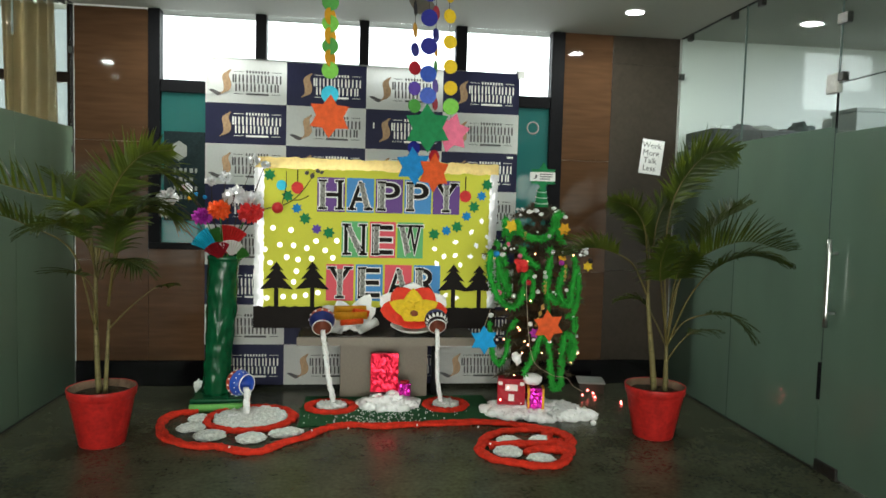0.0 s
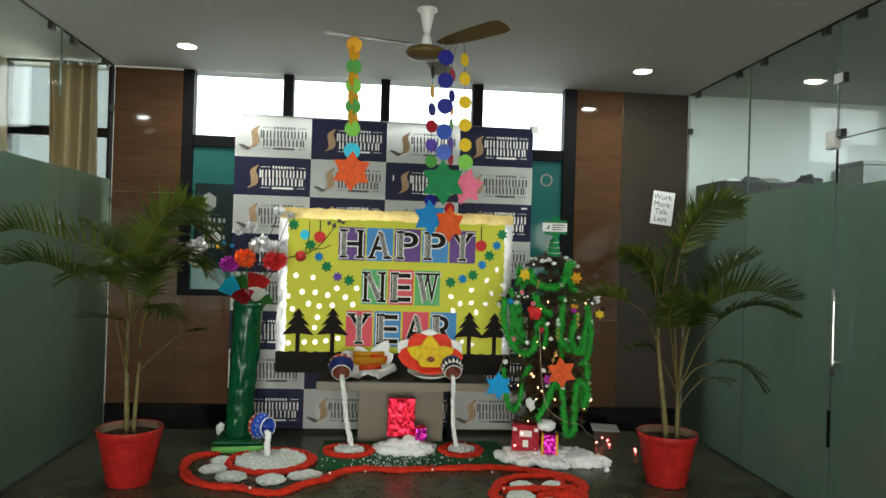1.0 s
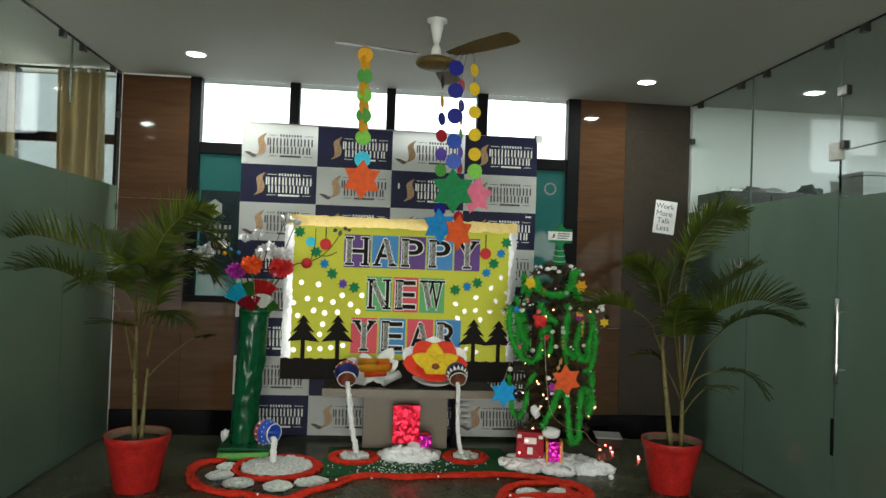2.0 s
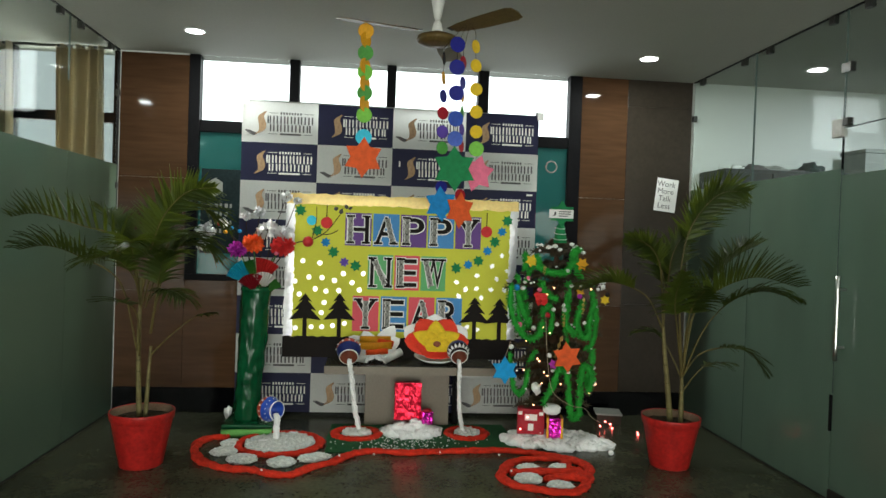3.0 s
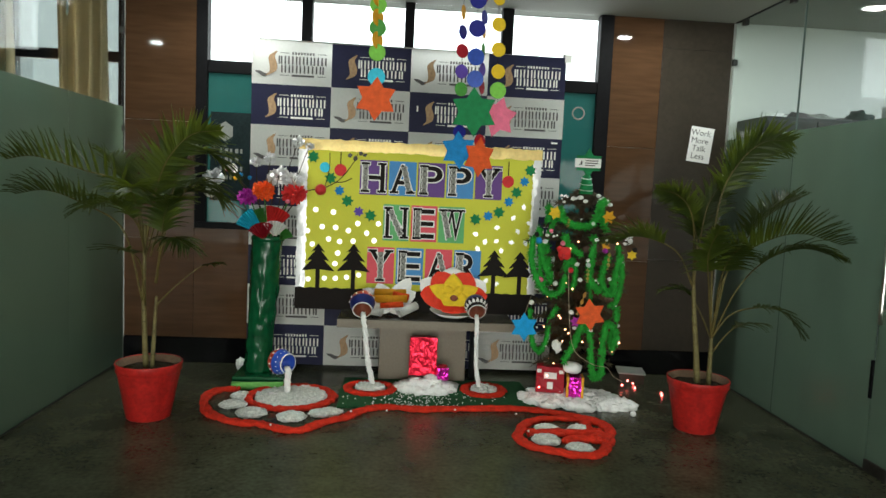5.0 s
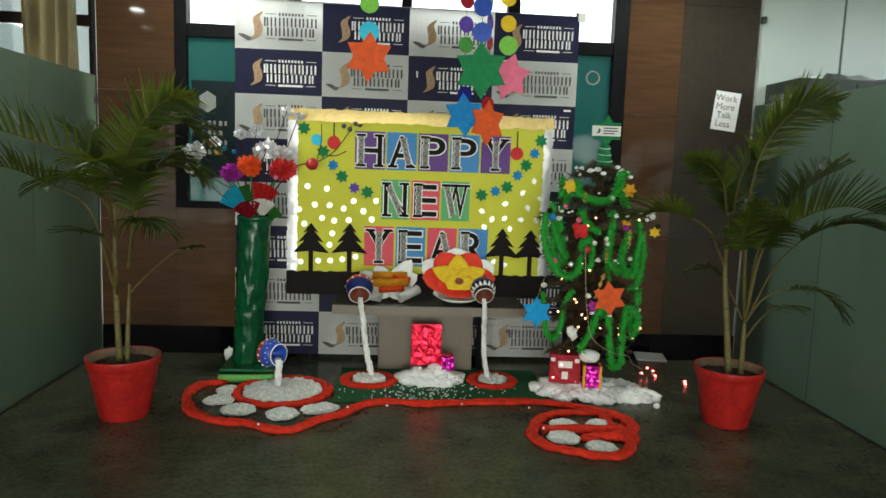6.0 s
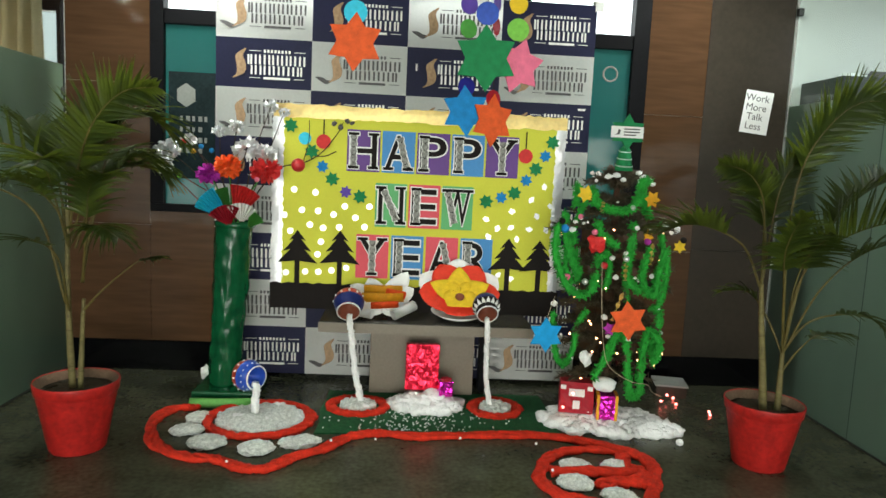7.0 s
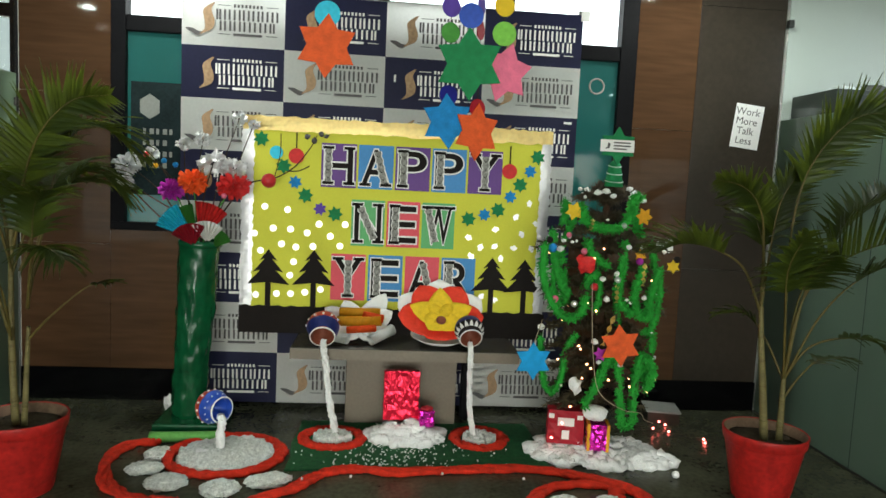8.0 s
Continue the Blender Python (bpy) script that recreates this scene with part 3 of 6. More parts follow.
def cabinet_clutter():
    """Soft bags, a dark bundle and a file box on top of the cabinets."""
    for x, y, w, h, mat, label in ((4.5, 5.1, 0.11, 0.035, WHITE_PAPER, "crumpled white plastic bag on the cabinet"), (4.66, 5.08, 0.12, 0.05, GREY_PRINT, "soft grey bundle on the cabinet"),
                                   (4.86, 5.1, 0.15, 0.04, CARTON, "crumpled pale plastic bag on the cabinet"), (5.06, 5.1, 0.09, 0.025, GREY_PRINT, "flat grey bundle on the cabinet"), (5.2, 5.1, 0.09, 0.08, CABINET, "dark knotted bag on the cabinet")):
        bm = blob((0, 0, 0), 1.0, None, 0.5, 3, 1.0, 16)
        for v in bm.verts:
            v.co = Vector((x + v.co.x * w, y + v.co.y * 0.1, max(2.161, 2.165 + v.co.z * h)))
        tagged(link("bag", mesh_of("bag", bm, mat, True)), label, "bag", "bags on the cabinet")
    th = thing("file_box", (5.77, 5.1, 2.16), "grey file box with pale lid on the cabinet", "file box")
    part("body", box(5.6, 5.93, 4.98, 5.28, 2.161, 2.35, 0.006), CARTON, th)
    part("lid", box(5.59, 5.94, 4.97, 5.29, 2.351, 2.385, 0.006), CARTON, th, "pale lid")


cabinet_clutter()

# ---- ceiling lights ----
def downlight(x, y, watts=LAMP_W, colour=(0.95, 1.0, 0.93)):
    th = thing("downlight", (x, y, CEIL), "recessed round white LED downlight, switched on", "ceiling light", "ceiling downlights")
    part("rim", lathe([(0.075, -0.001), (0.078, -0.008), (0.066, -0.010), (0.064, -0.001)], (x, y, CEIL), 28, caps=False), FAN_WHITE, th)
    part("diffuser", lathe([(0.0, -0.007), (0.063, -0.0065), (0.064, -0.002)], (x, y, CEIL), 28), LEDGLOW, th)
    area_lamp(pose(x, y, CEIL - 0.012), watts, 0.11, 0.11, colour)


# only the y = 4.7 pair is known; the other rows are added, unseen
for y in (4.7, 2.2, -0.3, -2.8):
    for x in (0.145, 3.559):
        downlight(x, y, 14.0 if y > 4 else LAMP_W)
downlight(-1.14, 3.14, 12)
# added unseen lamp that brightens the western side room
downlight(-2.9, 2.0, 10)
# first and last of these three are added to brighten the eastern room
downlight(6.4, 3.0, 16, (0.85, 0.95, 1.0))
downlight(5.6, 3.9, 31, (0.85, 0.95, 1.0))
downlight(7.2, 4.4, 11, (0.9, 0.97, 1.0))

# ---- printed backdrop banner ----
def swoosh(m):
    """The curved two-tone mark printed in each field, as two plain strokes."""
    pts = spline([(0.05, 0, 0.075), (0.02, 0, 0.04), (0.03, 0, -0.01), (0.025, 0, -0.05), (-0.01, 0, -0.075)], 4)
    w = [0.002 + 0.021 * math.sin(math.pi * min(1, i / (len(pts) - 1) * 0.93 + 0.04)) for i in range(len(pts))]
    bm = bmesh.new()
    rows = [(bm.verts.new(m @ (p + Vector((-k, 0, 0)))), bm.verts.new(m @ (p + Vector((k, 0, 0))))) for p, k in zip(pts, w)]
    for a, b in zip(rows, rows[1:]):
        bm.faces.new((a[0], a[1], b[1], b[0]))
    return bm


def tail(m):
    pts = spline([(-0.075, 0, -0.045), (-0.045, 0, -0.055), (-0.015, 0, -0.068), (0.012, 0, -0.062)], 4)
    bm = bmesh.new()
    rows = [(bm.verts.new(m @ (p + Vector((0, 0, -k)))), bm.verts.new(m @ (p + Vector((0, 0, k))))) for p, k in zip(pts, [0.002 + 0.011 * math.sin(math.pi * i / (len(pts) - 1)) for i in range(len(pts))])]
    for a, b in zip(rows, rows[1:]):
        bm.faces.new((a[0], a[1], b[1], b[0]))
    return bm


def lettering_bars():
    """Two rows of upright bars in place of the printed name, with fine lines above and below."""
    bm = bmesh.new()

    def stroke(x0, x1, z0, z1):
        bm.faces.new([bm.verts.new((x, 0, z)) for x, z in ((x0, z0), (x1, z0), (x1, z1), (x0, z1))])

    def row(x, z, tall, widths, gap):
        for k, w in enumerate(widths):
            for e in ((0.5,) if w < 0.02 else (0.16, 0.84)):
                stroke(x + w * e - 0.006, x + w * e + 0.006, z, z + tall)
            x += w + gap
    row(-0.131, -0.004, 0.062, (0.026, 0.04, 0.012, 0.036, 0.04, 0.036, 0.012, 0.042), 0.0175)
    row(-0.112, -0.068, 0.058, (0.038, 0.038, 0.04, 0.044, 0.044, 0.03), 0.0185)
    for i in range(8):
        stroke(-0.03 + i * 0.0225, -0.017 + i * 0.0225, 0.071, 0.09)
    for x0, x1, z in ((-0.122, -0.048, 0.079), (0.165, 0.235, 0.079), (-0.122, -0.05, -0.09), (0.165, 0.23, -0.09)):
        stroke(x0, x1, z, z + 0.004)
    stroke(-0.03, 0.14, -0.096, -0.081)
    return bm


def banner():
    th = thing("backdrop_banner", (1.61, 5.27, 0), "checked navy and white printed banner on a stand", "banner")
    xs = [0.387, 0.998, 1.612, 2.222, 2.842]
    zs = [2.57, 2.24, 1.928, 1.616, 1.302, 0.988, 0.674, 0.358, 0.035]
    marks = {}
    for dark in (0, 1):
        marks[dark] = (mesh_of("mark", swoosh(T(-0.18, 0, 0.0) @ Matrix.Diagonal((1.3, 1, 1.25, 1))), TAN), mesh_of("tail", tail(T(-0.19, 0, -0.01) @ Matrix.Diagonal((1.2, 1, 1.2, 1))), GREY_PRINT if not dark else NAVY),
                       mesh_of("lettering", lettering_bars(), WHITE_PAPER if dark else GREY_PRINT))
    for i in range(4):
        for j in range(8):
            dark = (i + j) % 2
            w, hh = xs[i + 1] - xs[i], zs[j] - zs[j + 1]
            bm = bmesh.new()
            n = 6
            grid = [[bm.verts.new((-w / 2 + w * a / n, 0.004 * math.sin(1.7 * (xs[i] + w * a / n) * 2 + 0.6 * zs[j + (1 if b else 0)]), hh / 2 - hh * b)) for b in (0, 1)] for a in range(n + 1)]
            for a in range(n):
                bm.faces.new((grid[a][0], grid[a][1], grid[a + 1][1], grid[a + 1][0]))
            bmesh.ops.solidify(bm, geom=bm.faces[:], thickness=0.002)
            p = part("printed_field", bm, NAVY if dark else WHITE_CLOTH, th, at=T((xs[i] + xs[i + 1]) / 2, 5.27, (zs[j] + zs[j + 1]) / 2))
            for me, dy in zip(marks[dark], (-0.0085, -0.0075, -0.008)):
                if me.name.startswith("tail") and dark:
                    continue
                link(me.name.split(".")[0], me, p, at=T(0.0 if me.name.startswith(("mark", "tail")) else 0.03, dy, -0.005), local=True)
    for x in (0.40, 2.83):
        part("pole", tube([(x, 5.3, 0.0), (x, 5.3, 2.6)], 0.014, 10), STEEL, th, smooth=True)
    part("cross_bar", tube([(0.38, 5.3, 2.58), (2.85, 5.3, 2.565)], 0.012, 10), STEEL, th)
    for x, z in ((0.40, 2.57), (2.84, 2.56)):
        part("corner_tab", box(x - 0.012, x + 0.045, 5.262, 5.266, z - 0.03, z + 0.035, 0.002), WHITE_CLOTH, th)
    for x, z, w, hh in ((1.675, 2.11, 0.012, 0.045), (2.78, 1.895, 0.05, 0.014)):
        part("tape_scrap", box(x - w / 2, x + w / 2, 5.256, 5.259, z - hh / 2, z + hh / 2), WHITE_PAPER, th, "small scrap of white tape")
    for x in (0.40, 2.83):
        part("foot", box(x - 0.02, x + 0.02, 5.1, 5.38, 0.0, 0.025, 0.004), STEEL, th)


banner()

# ---- low table ----
def low_table():
    th = thing("low_table", (1.8, 5.05, 0), "low taupe table with broad panel leg", "table")
    part("tabletop", box(1.14, 2.46, 4.8, 5.24, 0.445, 0.51, 0.004), TABLE_TOP, th, "dark polished tabletop")
    part("edge_band", box(1.139, 2.461, 4.796, 4.7995, 0.446, 0.506), TABLE_MAT, th, "taupe front edge")
    part("panel_leg", box(1.45, 2.12, 5.0, 5.2, 0, 0.444, 0.004), TABLE_MAT, th, "broad taupe panel leg")
    part("corner_post", box(2.17, 2.21, 5.1, 5.2, 0, 0.444, 0.003), BLACK_METAL, th, "black side post")


low_table()

# ---- greeting board ----
def text_mesh(char, size, thick, grow=0.0):
    cu = bpy.data.curves.new("glyph", "FONT")
    cu.body, cu.size, cu.extrude, cu.offset = char, size, thick, grow
    cu.align_x, cu.align_y = "CENTER", "CENTER"
    tmp = bpy.data.objects.new("glyph", cu)
    scene.collection.objects.link(tmp)
    me = bpy.data.meshes.new_from_object(tmp.evaluated_get(bpy.context.evaluated_depsgraph_get()))
    bpy.data.objects.remove(tmp)
    return me


BOARD_Y = 5.2


def letter_card(board, char, x, z, w, h, colour):
    y = BOARD_Y
    c = part("letter_card", box(-w / 2, w / 2, -0.0012, 0.0012, -h / 2, h / 2), colour, board, at=T(x, y - 0.0025, z))
    stand = pose(0, 0, 0, 90, 0, 0)
    for nm, grow, dy, mat in (("outline", 0.011, -0.0022, WHITE_PAPER), ("letter", 0.002, -0.0032, BLACK_PAPER)):
        me = text_mesh(char, 0.285, 0.0006, grow)
        me.materials.clear()
        me.materials.append(mat)
        xs = [v.co.x for v in me.vertices]
        ys = [v.co.y for v in me.vertices]
        pad = grow - 0.002
        sx, sy = (w * 0.8 + 2 * pad) / (max(xs) - min(xs)), (h * 0.8 + 2 * pad) / (max(ys) - min(ys))
        cx, cy = (max(xs) + min(xs)) / 2, (max(ys) + min(ys)) / 2
        me.transform(Matrix.Diagonal((min(sx, 1.6), sy, 1, 1)) @ T(-cx, -cy, 0))
        link(nm, me, c, at=T(0, dy, 0) @ stand, local=True)
    # slab serifs at the feet and heads, with white edging behind
    feet = {"H": (-0.3, 0.3), "A": (-0.3, 0.3), "P": (-0.28,), "Y": (0.0,), "N": (-0.3, 0.32), "E": (-0.26,), "W": (), "R": (-0.28, 0.3)}[char]
    heads = {"H": (-0.3, 0.3), "Y": (-0.3, 0.3), "N": (-0.32, 0.3), "W": (-0.34, 0.0, 0.34), "P": (-0.28,), "E": (-0.26,), "R": (-0.28,), "A": ()}[char]
    for k, side in [(f, -1) for f in feet] + [(f, 1) for f in heads]:
        for nm, g, dy, mat in (("serif_edge", 0.006, -0.0021, WHITE_PAPER), ("serif", 0.0, -0.0034, BLACK_PAPER)):
            part(nm, box(k * w - 0.034 - g, k * w + 0.034 + g, dy - 0.0004, dy, side * h * 0.4 - 0.009 - g, side * h * 0.4 + 0.009 + g), mat, c, local=True)
    # engraved ornament down the heavy stroke
    lean = {"A": 14, "N": 24, "W": 14, "Y": 0}.get(char, 0)
    ox = {"H": -0.3, "A": 0.14, "P": -0.26, "Y": 0.0, "N": -0.02, "E": -0.24, "W": -0.2, "R": -0.26}[char] * w
    for nm, grow, dy, mat, lab in (("ornament_rim", 0.005, -0.0040, WHITE_PAPER, ""), ("ornament", 0.0, -0.0048, GREY_ORNATE, "grey engraved ornament")):
        wave = [(0.0185 + grow + 0.004 * math.sin(i * 2.1 + len(char)), -h * 0.37 + h * 0.74 * i / 13) for i in range(14)]
        part(nm, prism([(a, b) for a, b in wave] + [(-a, b) for a, b in wave[::-1]], 0.0006, T(ox, dy, 0) @ pose(0, 0, 0, 0, -lean, 0)), mat, c, lab, local=True)
    for i in range(4):
        z = -h * 0.27 + h * 0.18 * i
        k = 0.007 + 0.005 * (i % 2)
        part("engraved_line", prism([(-k, 0), (0, -0.011), (k, 0), (k, 0.005), (0, -0.005), (-k, 0.005)], 0.0004, T(ox, -0.0056, 0) @ pose(0, 0, 0, 0, -lean, 0) @ T(0, 0, z)), BLACK_PAPER, c, local=True)


def pine_outline(w, h):
    o = [(0, h)]
    for k, (z, r, back) in enumerate(((0.80, 0.42, 0.18), (0.60, 0.70, 0.36), (0.385, 1.0, 0.12))):
        o += [(w * r * 0.5, h * z), (w * back * 0.5 if k < 2 else 0.017, h * (z + 0.035))]
    o += [(0.017, 0)]
    return o + [(-x, z) for x, z in o[::-1] if x > 0]


def greeting_board():
    y = BOARD_Y
    th = thing("greeting_board", (1.72, y, 0.51), "yellow New Year board with foil edges, leaning on the table", "greeting board")
    part("board", box(0.782, 2.672, y, y + 0.03, 0.51, 1.815, 0.003), BLACK_PAPER, th, "dark backing board")
    part("yellow_sheet", box(0.84, 2.615, y - 0.0015, y - 0.0002, 0.66, 1.752), YELLOW, th, "plain yellow paper")

    def foil(name, a, b, across, mat, label):
        bm = bmesh.new()
        n = 60
        rows = []
        for i in range(n + 1):
            p = Vector(a).lerp(Vector(b), i / n)
            j = [random.uniform(-0.006, 0.006) for _ in range(2)]
            rows.append([bm.verts.new(p + Vector(across) * (k - 0.5) + Vector(across).normalized() * (j[0] if k == 0 else j[1] if k == 1 else 0) + Vector((0, -0.003 - random.uniform(0, 0.0025) * (0 < k < 1), 0))) for k in (0, 0.33, 0.66, 1)])
        for r0, r1 in zip(rows, rows[1:]):
            for k in range(3):
                bm.faces.new((r0[k], r1[k], r1[k + 1], r0[k + 1]))
        bmesh.ops.solidify(bm, geom=bm.faces[:], thickness=0.001)
        part(name, bm, mat, th, label)

    foil("gold_tape", (0.775, y - 0.003, 1.79), (2.678, y - 0.003, 1.79), (0, 0, 0.085), GOLD_FOIL, "crinkled gold foil tape")
    foil("silver_tape", (0.808, y - 0.003, 0.66), (0.808, y - 0.003, 1.75), (0.072, 0, 0), SILVER_FOIL, "crinkled silver foil tape")
    foil("silver_tape", (2.643, y - 0.003, 0.66), (2.643, y - 0.003, 1.75), (0.066, 0, 0), SILVER_FOIL, "crinkled silver foil tape")
    hills = [(0.77, 0.505), (2.685, 0.505)] + [(2.685 - 1.915 * i / 48, 0.668 + 0.012 * abs(math.sin(i * 1.3))) for i in range(49)]
    part("ground_strip", prism(hills, 0.002, T(0, y - 0.011, 0)), BLACK_PAPER, th, "black wavy paper strip")
    for x, hgt in ((0.943, 0.355), (1.22, 0.362), (2.335, 0.355), (2.545, 0.35)):
        part("paper_pine", prism(pine_outline(0.262, hgt), 0.0015, T(x, y - 0.006, 0.67)), BLACK_PAPER, th, "black paper pine tree")
    dot = mesh_of("snow_dot", prism(disc_outline(0.0205, n=12), 0.0012), DOT_FOIL)
    torn = [mesh_of("snow_dot", prism([(x * (1 + 0.3 * math.sin(3 * i + k)), z * (1 + 0.22 * math.cos(2 * i + k))) for i, (x, z) in enumerate(disc_outline(0.017, 0.022, 11))], 0.0012), DOT_FOIL) for k in range(3)]
    left_dots = ((0.914, 1.287), (1.051, 1.273), (0.855, 1.12), (0.967, 1.156), (1.072, 1.154), (1.173, 1.134), (1.244, 1.191), (1.404, 1.196), (1.315, 1.119), (1.02, 1.061),
                 (1.107, 1.044), (1.211, 1.052), (1.376, 1.061), (0.894, 1.016), (1.095, 0.952), (1.075, 0.868), (0.996, 0.751), (1.082, 0.753), (1.169, 0.764), (1.264, 0.785), (0.87, 0.74))
    right_dots = ((2.552, 1.375), (2.47, 1.287), (2.345, 1.205), (2.175, 1.146), (2.513, 1.18), (2.254, 1.087), (2.345, 1.098), (2.467, 1.09), (2.196, 1.03), (2.388, 1.02), (2.275, 0.775), (2.36, 0.755), (2.6, 1.25), (2.58, 1.09))
    for x, z in left_dots:
        link("snow_dot", dot, th, at=T(x, y - 0.0035, z))
    for k, (x, z) in enumerate(right_dots):
        link("snow_dot", torn[k % 3], th, "torn silver foil dot", at=T(x, y - 0.0035, z) @ pose(0, 0, 0, 0, 40 * k, 0))
    W, H = 0.214, 0.268
    for k, ch in enumerate("HAPPY"):
        letter_card(th, ch, 1.354 + 0.2265 * k, 1.556, W, H, (PURPLE_CARD, BLUE_CARD)[k % 2])
    for k, ch in enumerate("NEW"):
        letter_card(th, ch, 1.543 + 0.2185 * k, 1.21, 0.205, 0.286, (GREEN_CARD, RED_CARD)[k % 2])
    for k, ch in enumerate("YEAR"):
        letter_card(th, ch, 1.432 + 0.2295 * k, 0.868, 0.214, 0.29, (RED_CARD, BLUE_CARD)[k % 2])
    stars = ((0.885, 1.696, 0), (1.022, 1.537, 0), (1.093, 1.443, 1), (1.157, 1.365, 0), (1.247, 1.285, 2), (1.34, 1.258, 0),
             (2.588, 1.668, 0), (2.545, 1.577, 1), (2.486, 1.49, 0), (2.427, 1.413, 1), (2.353, 1.327, 0), (2.268, 1.294, 1), (2.169, 1.263, 0))
    for k, (x, z, c) in enumerate(stars):
        part("paper_star", prism(star_outline(0.05 if c == 0 else 0.043, 0.62, 7, 90 + 23 * k), 0.003, T(x, y - 0.006, z)), (STAR_GREEN, STAR_BLUE, STAR_VIOLET)[c], th)
    for x, z, top, mat in ((1.096, 1.602, 1.745, RED_PAPER), (2.414, 1.571, 1.73, RED_PAPER), (0.976, 1.618, None, CYAN)):
        b = part("paper_bauble", prism(disc_outline(0.047 if mat is RED_PAPER else 0.04, n=24), 0.003, T(x, y - 0.005, z)), mat, th, "round paper bauble")
        if top:
            part("string", box(x - 0.004, x + 0.004, y - 0.005, y - 0.003, z + 0.04, top), BLACK_PAPER, b)


greeting_board()

# ---- notice on the grey panel ----
def notice():
    y = WALL_Y - 0.003
    th = thing("paper_notice", (4.03, y, 1.82), "white paper notice with four lines of text on the wall", "notice")
    m = T(4.036, y, 1.952) @ pose(0, 0, 0, 0, 6, 0)
    bm = box(-0.098, 0.098, -0.001, 0.001, -0.145, 0.145)
    bmesh.ops.transform(bm, matrix=m, verts=bm.verts)
    part("sheet", bm, WHITE_PAPER, th)
    for k, word in enumerate(("Work", "More", "Talk", "Less")):
        me = text_mesh(word, 0.068, 0.0004)
        me.materials.clear()
        me.materials.append(GREY_PRINT)
        me.transform(m @ T(-0.01, -0.0016, 0.095 - 0.064 * k) @ pose(0, 0, 0, 90, 0, 0))
        link("text_line", me, th, "line reading " + word)


notice()

# ---- floor arrangement ----
turf = bmesh.new()
turf_pts = [(1.19 + 0.012 * math.sin(9 * t), 4.3 + 0.72 * t) for t in (0, 0.25, 0.5, 0.75, 1)] + [(2.56 + 0.01 * math.sin(7 * t), 5.02 - 0.66 * t) for t in (0, 0.3, 0.6, 1)] + [(2.56 - 1.37 * t, 4.36 - 0.06 * t + 0.012 * math.sin(11 * t)) for t in (0.2, 0.4, 0.6, 0.8)]
prism(turf_pts, 0.008, T(0, 0, 0.0045) @ pose(0, 0, 0, -90, 0, 0), turf)
tagged(link("turf_mat", mesh_of("turf_mat", turf, TURF)), "dark green artificial turf mat on the floor", "turf mat")
bits = bmesh.new()
rnd = random.Random(9)
for k in range(230):
    x, y = (rnd.gauss(1.75, 0.22), rnd.uniform(4.36, 4.66)) if k < 190 else (rnd.uniform(1.3, 2.4), rnd.uniform(4.28, 4.7))
    if 1.22 < x < 2.5:
        bmesh.ops.create_icosphere(bits, subdivisions=1, radius=rnd.uniform(0.003, 0.006), matrix=T(x, y, 0.0115))
for x, y in ((1.53, 4.16), (2.38, 4.15), (1.98, 4.2), (0.84, 3.85), (2.4, 3.83), (1.3, 4.13)):
    bmesh.ops.create_icosphere(bits, subdivisions=1, radius=0.008, matrix=T(x, y, 0.04))
tagged(link("foam_crumbs", mesh_of("foam_crumbs", bits, COTTON)), "white foam crumbs strewn over the turf", "foam crumbs", kind="stuff")


def rope(points, label, strands=4, spread=0.026, radius=0.016, closed=False):
    """A bundle of soft wool strands lying along a line on the floor."""
    th = thing("wool_rope", (*points[0], 0), label, "wool rope", "wool borders")
    pts = [*points, points[0]] if closed else points
    line = spline([(x, y, 0) for x, y in pts], 8)
    for k in range(strands):
        ph = random.uniform(0, 6)
        out = []
        for i, p in enumerate(line):
            d = (line[min(i + 1, len(line) - 1)] - line[max(i - 1, 0)]).normalized()
            side = Vector((-d.y, d.x, 0))
            a = 2 * math.pi * k / strands + 0.35 * i + 0.5 * math.sin(i * 0.23 + ph)
            out.append(p + side * spread * math.cos(a) * (1 + 0.25 * math.sin(i * 0.4 + ph)) + Vector((0, 0, radius + max(0, 0.4 * spread * math.sin(a)))))
        part("strand", tube(out, radius, 7, rough=0.24), RED_WOOL, th, smooth=True)


rope([(0.48, 4.62), (0.42, 4.627), (0.335, 4.57), (0.302, 4.406), (0.375, 4.17), (0.493, 4.02), (0.632, 3.945), (0.773, 3.925), (0.893, 3.845), (1.016, 3.83), (1.076, 3.895), (1.137, 3.975), (1.255, 4.07), (1.34, 4.19), (1.432, 4.275), (1.556, 4.3), (1.743, 4.27), (1.981, 4.295), (2.265, 4.325), (2.486, 4.315), (2.673, 4.25), (2.849, 4.15), (2.94, 4.03), (2.94, 3.9)], "orange-red wool rope laid in a wavy border", 5, 0.022, 0.0135)
rope([(2.33, 3.8), (2.37, 3.665), (2.495, 3.575), (2.652, 3.52), (2.755, 3.54), (2.845, 3.67), (2.92, 3.86), (2.935, 4.01), (2.85, 4.12), (2.675, 4.15), (2.485, 4.09), (2.385, 3.955)], "orange-red wool rope ring around foam stones", 5, 0.021, 0.0135, True)
rope([(2.4, 3.867), (2.5, 3.86), (2.62, 3.875), (2.77, 3.87), (2.87, 3.91)], "loose orange-red wool between foam stones", 4, 0.026, 0.016)
rope([(2.6, 3.72), (2.7, 3.76), (2.8, 3.775), (2.87, 3.84)], "loose orange-red wool between foam stones", 4, 0.03, 0.016)
rope([(2.82, 3.72), (2.84, 3.85), (2.8, 3.98), (2.83, 4.07)], "loose orange-red wool beside foam stones", 4, 0.026, 0.016)


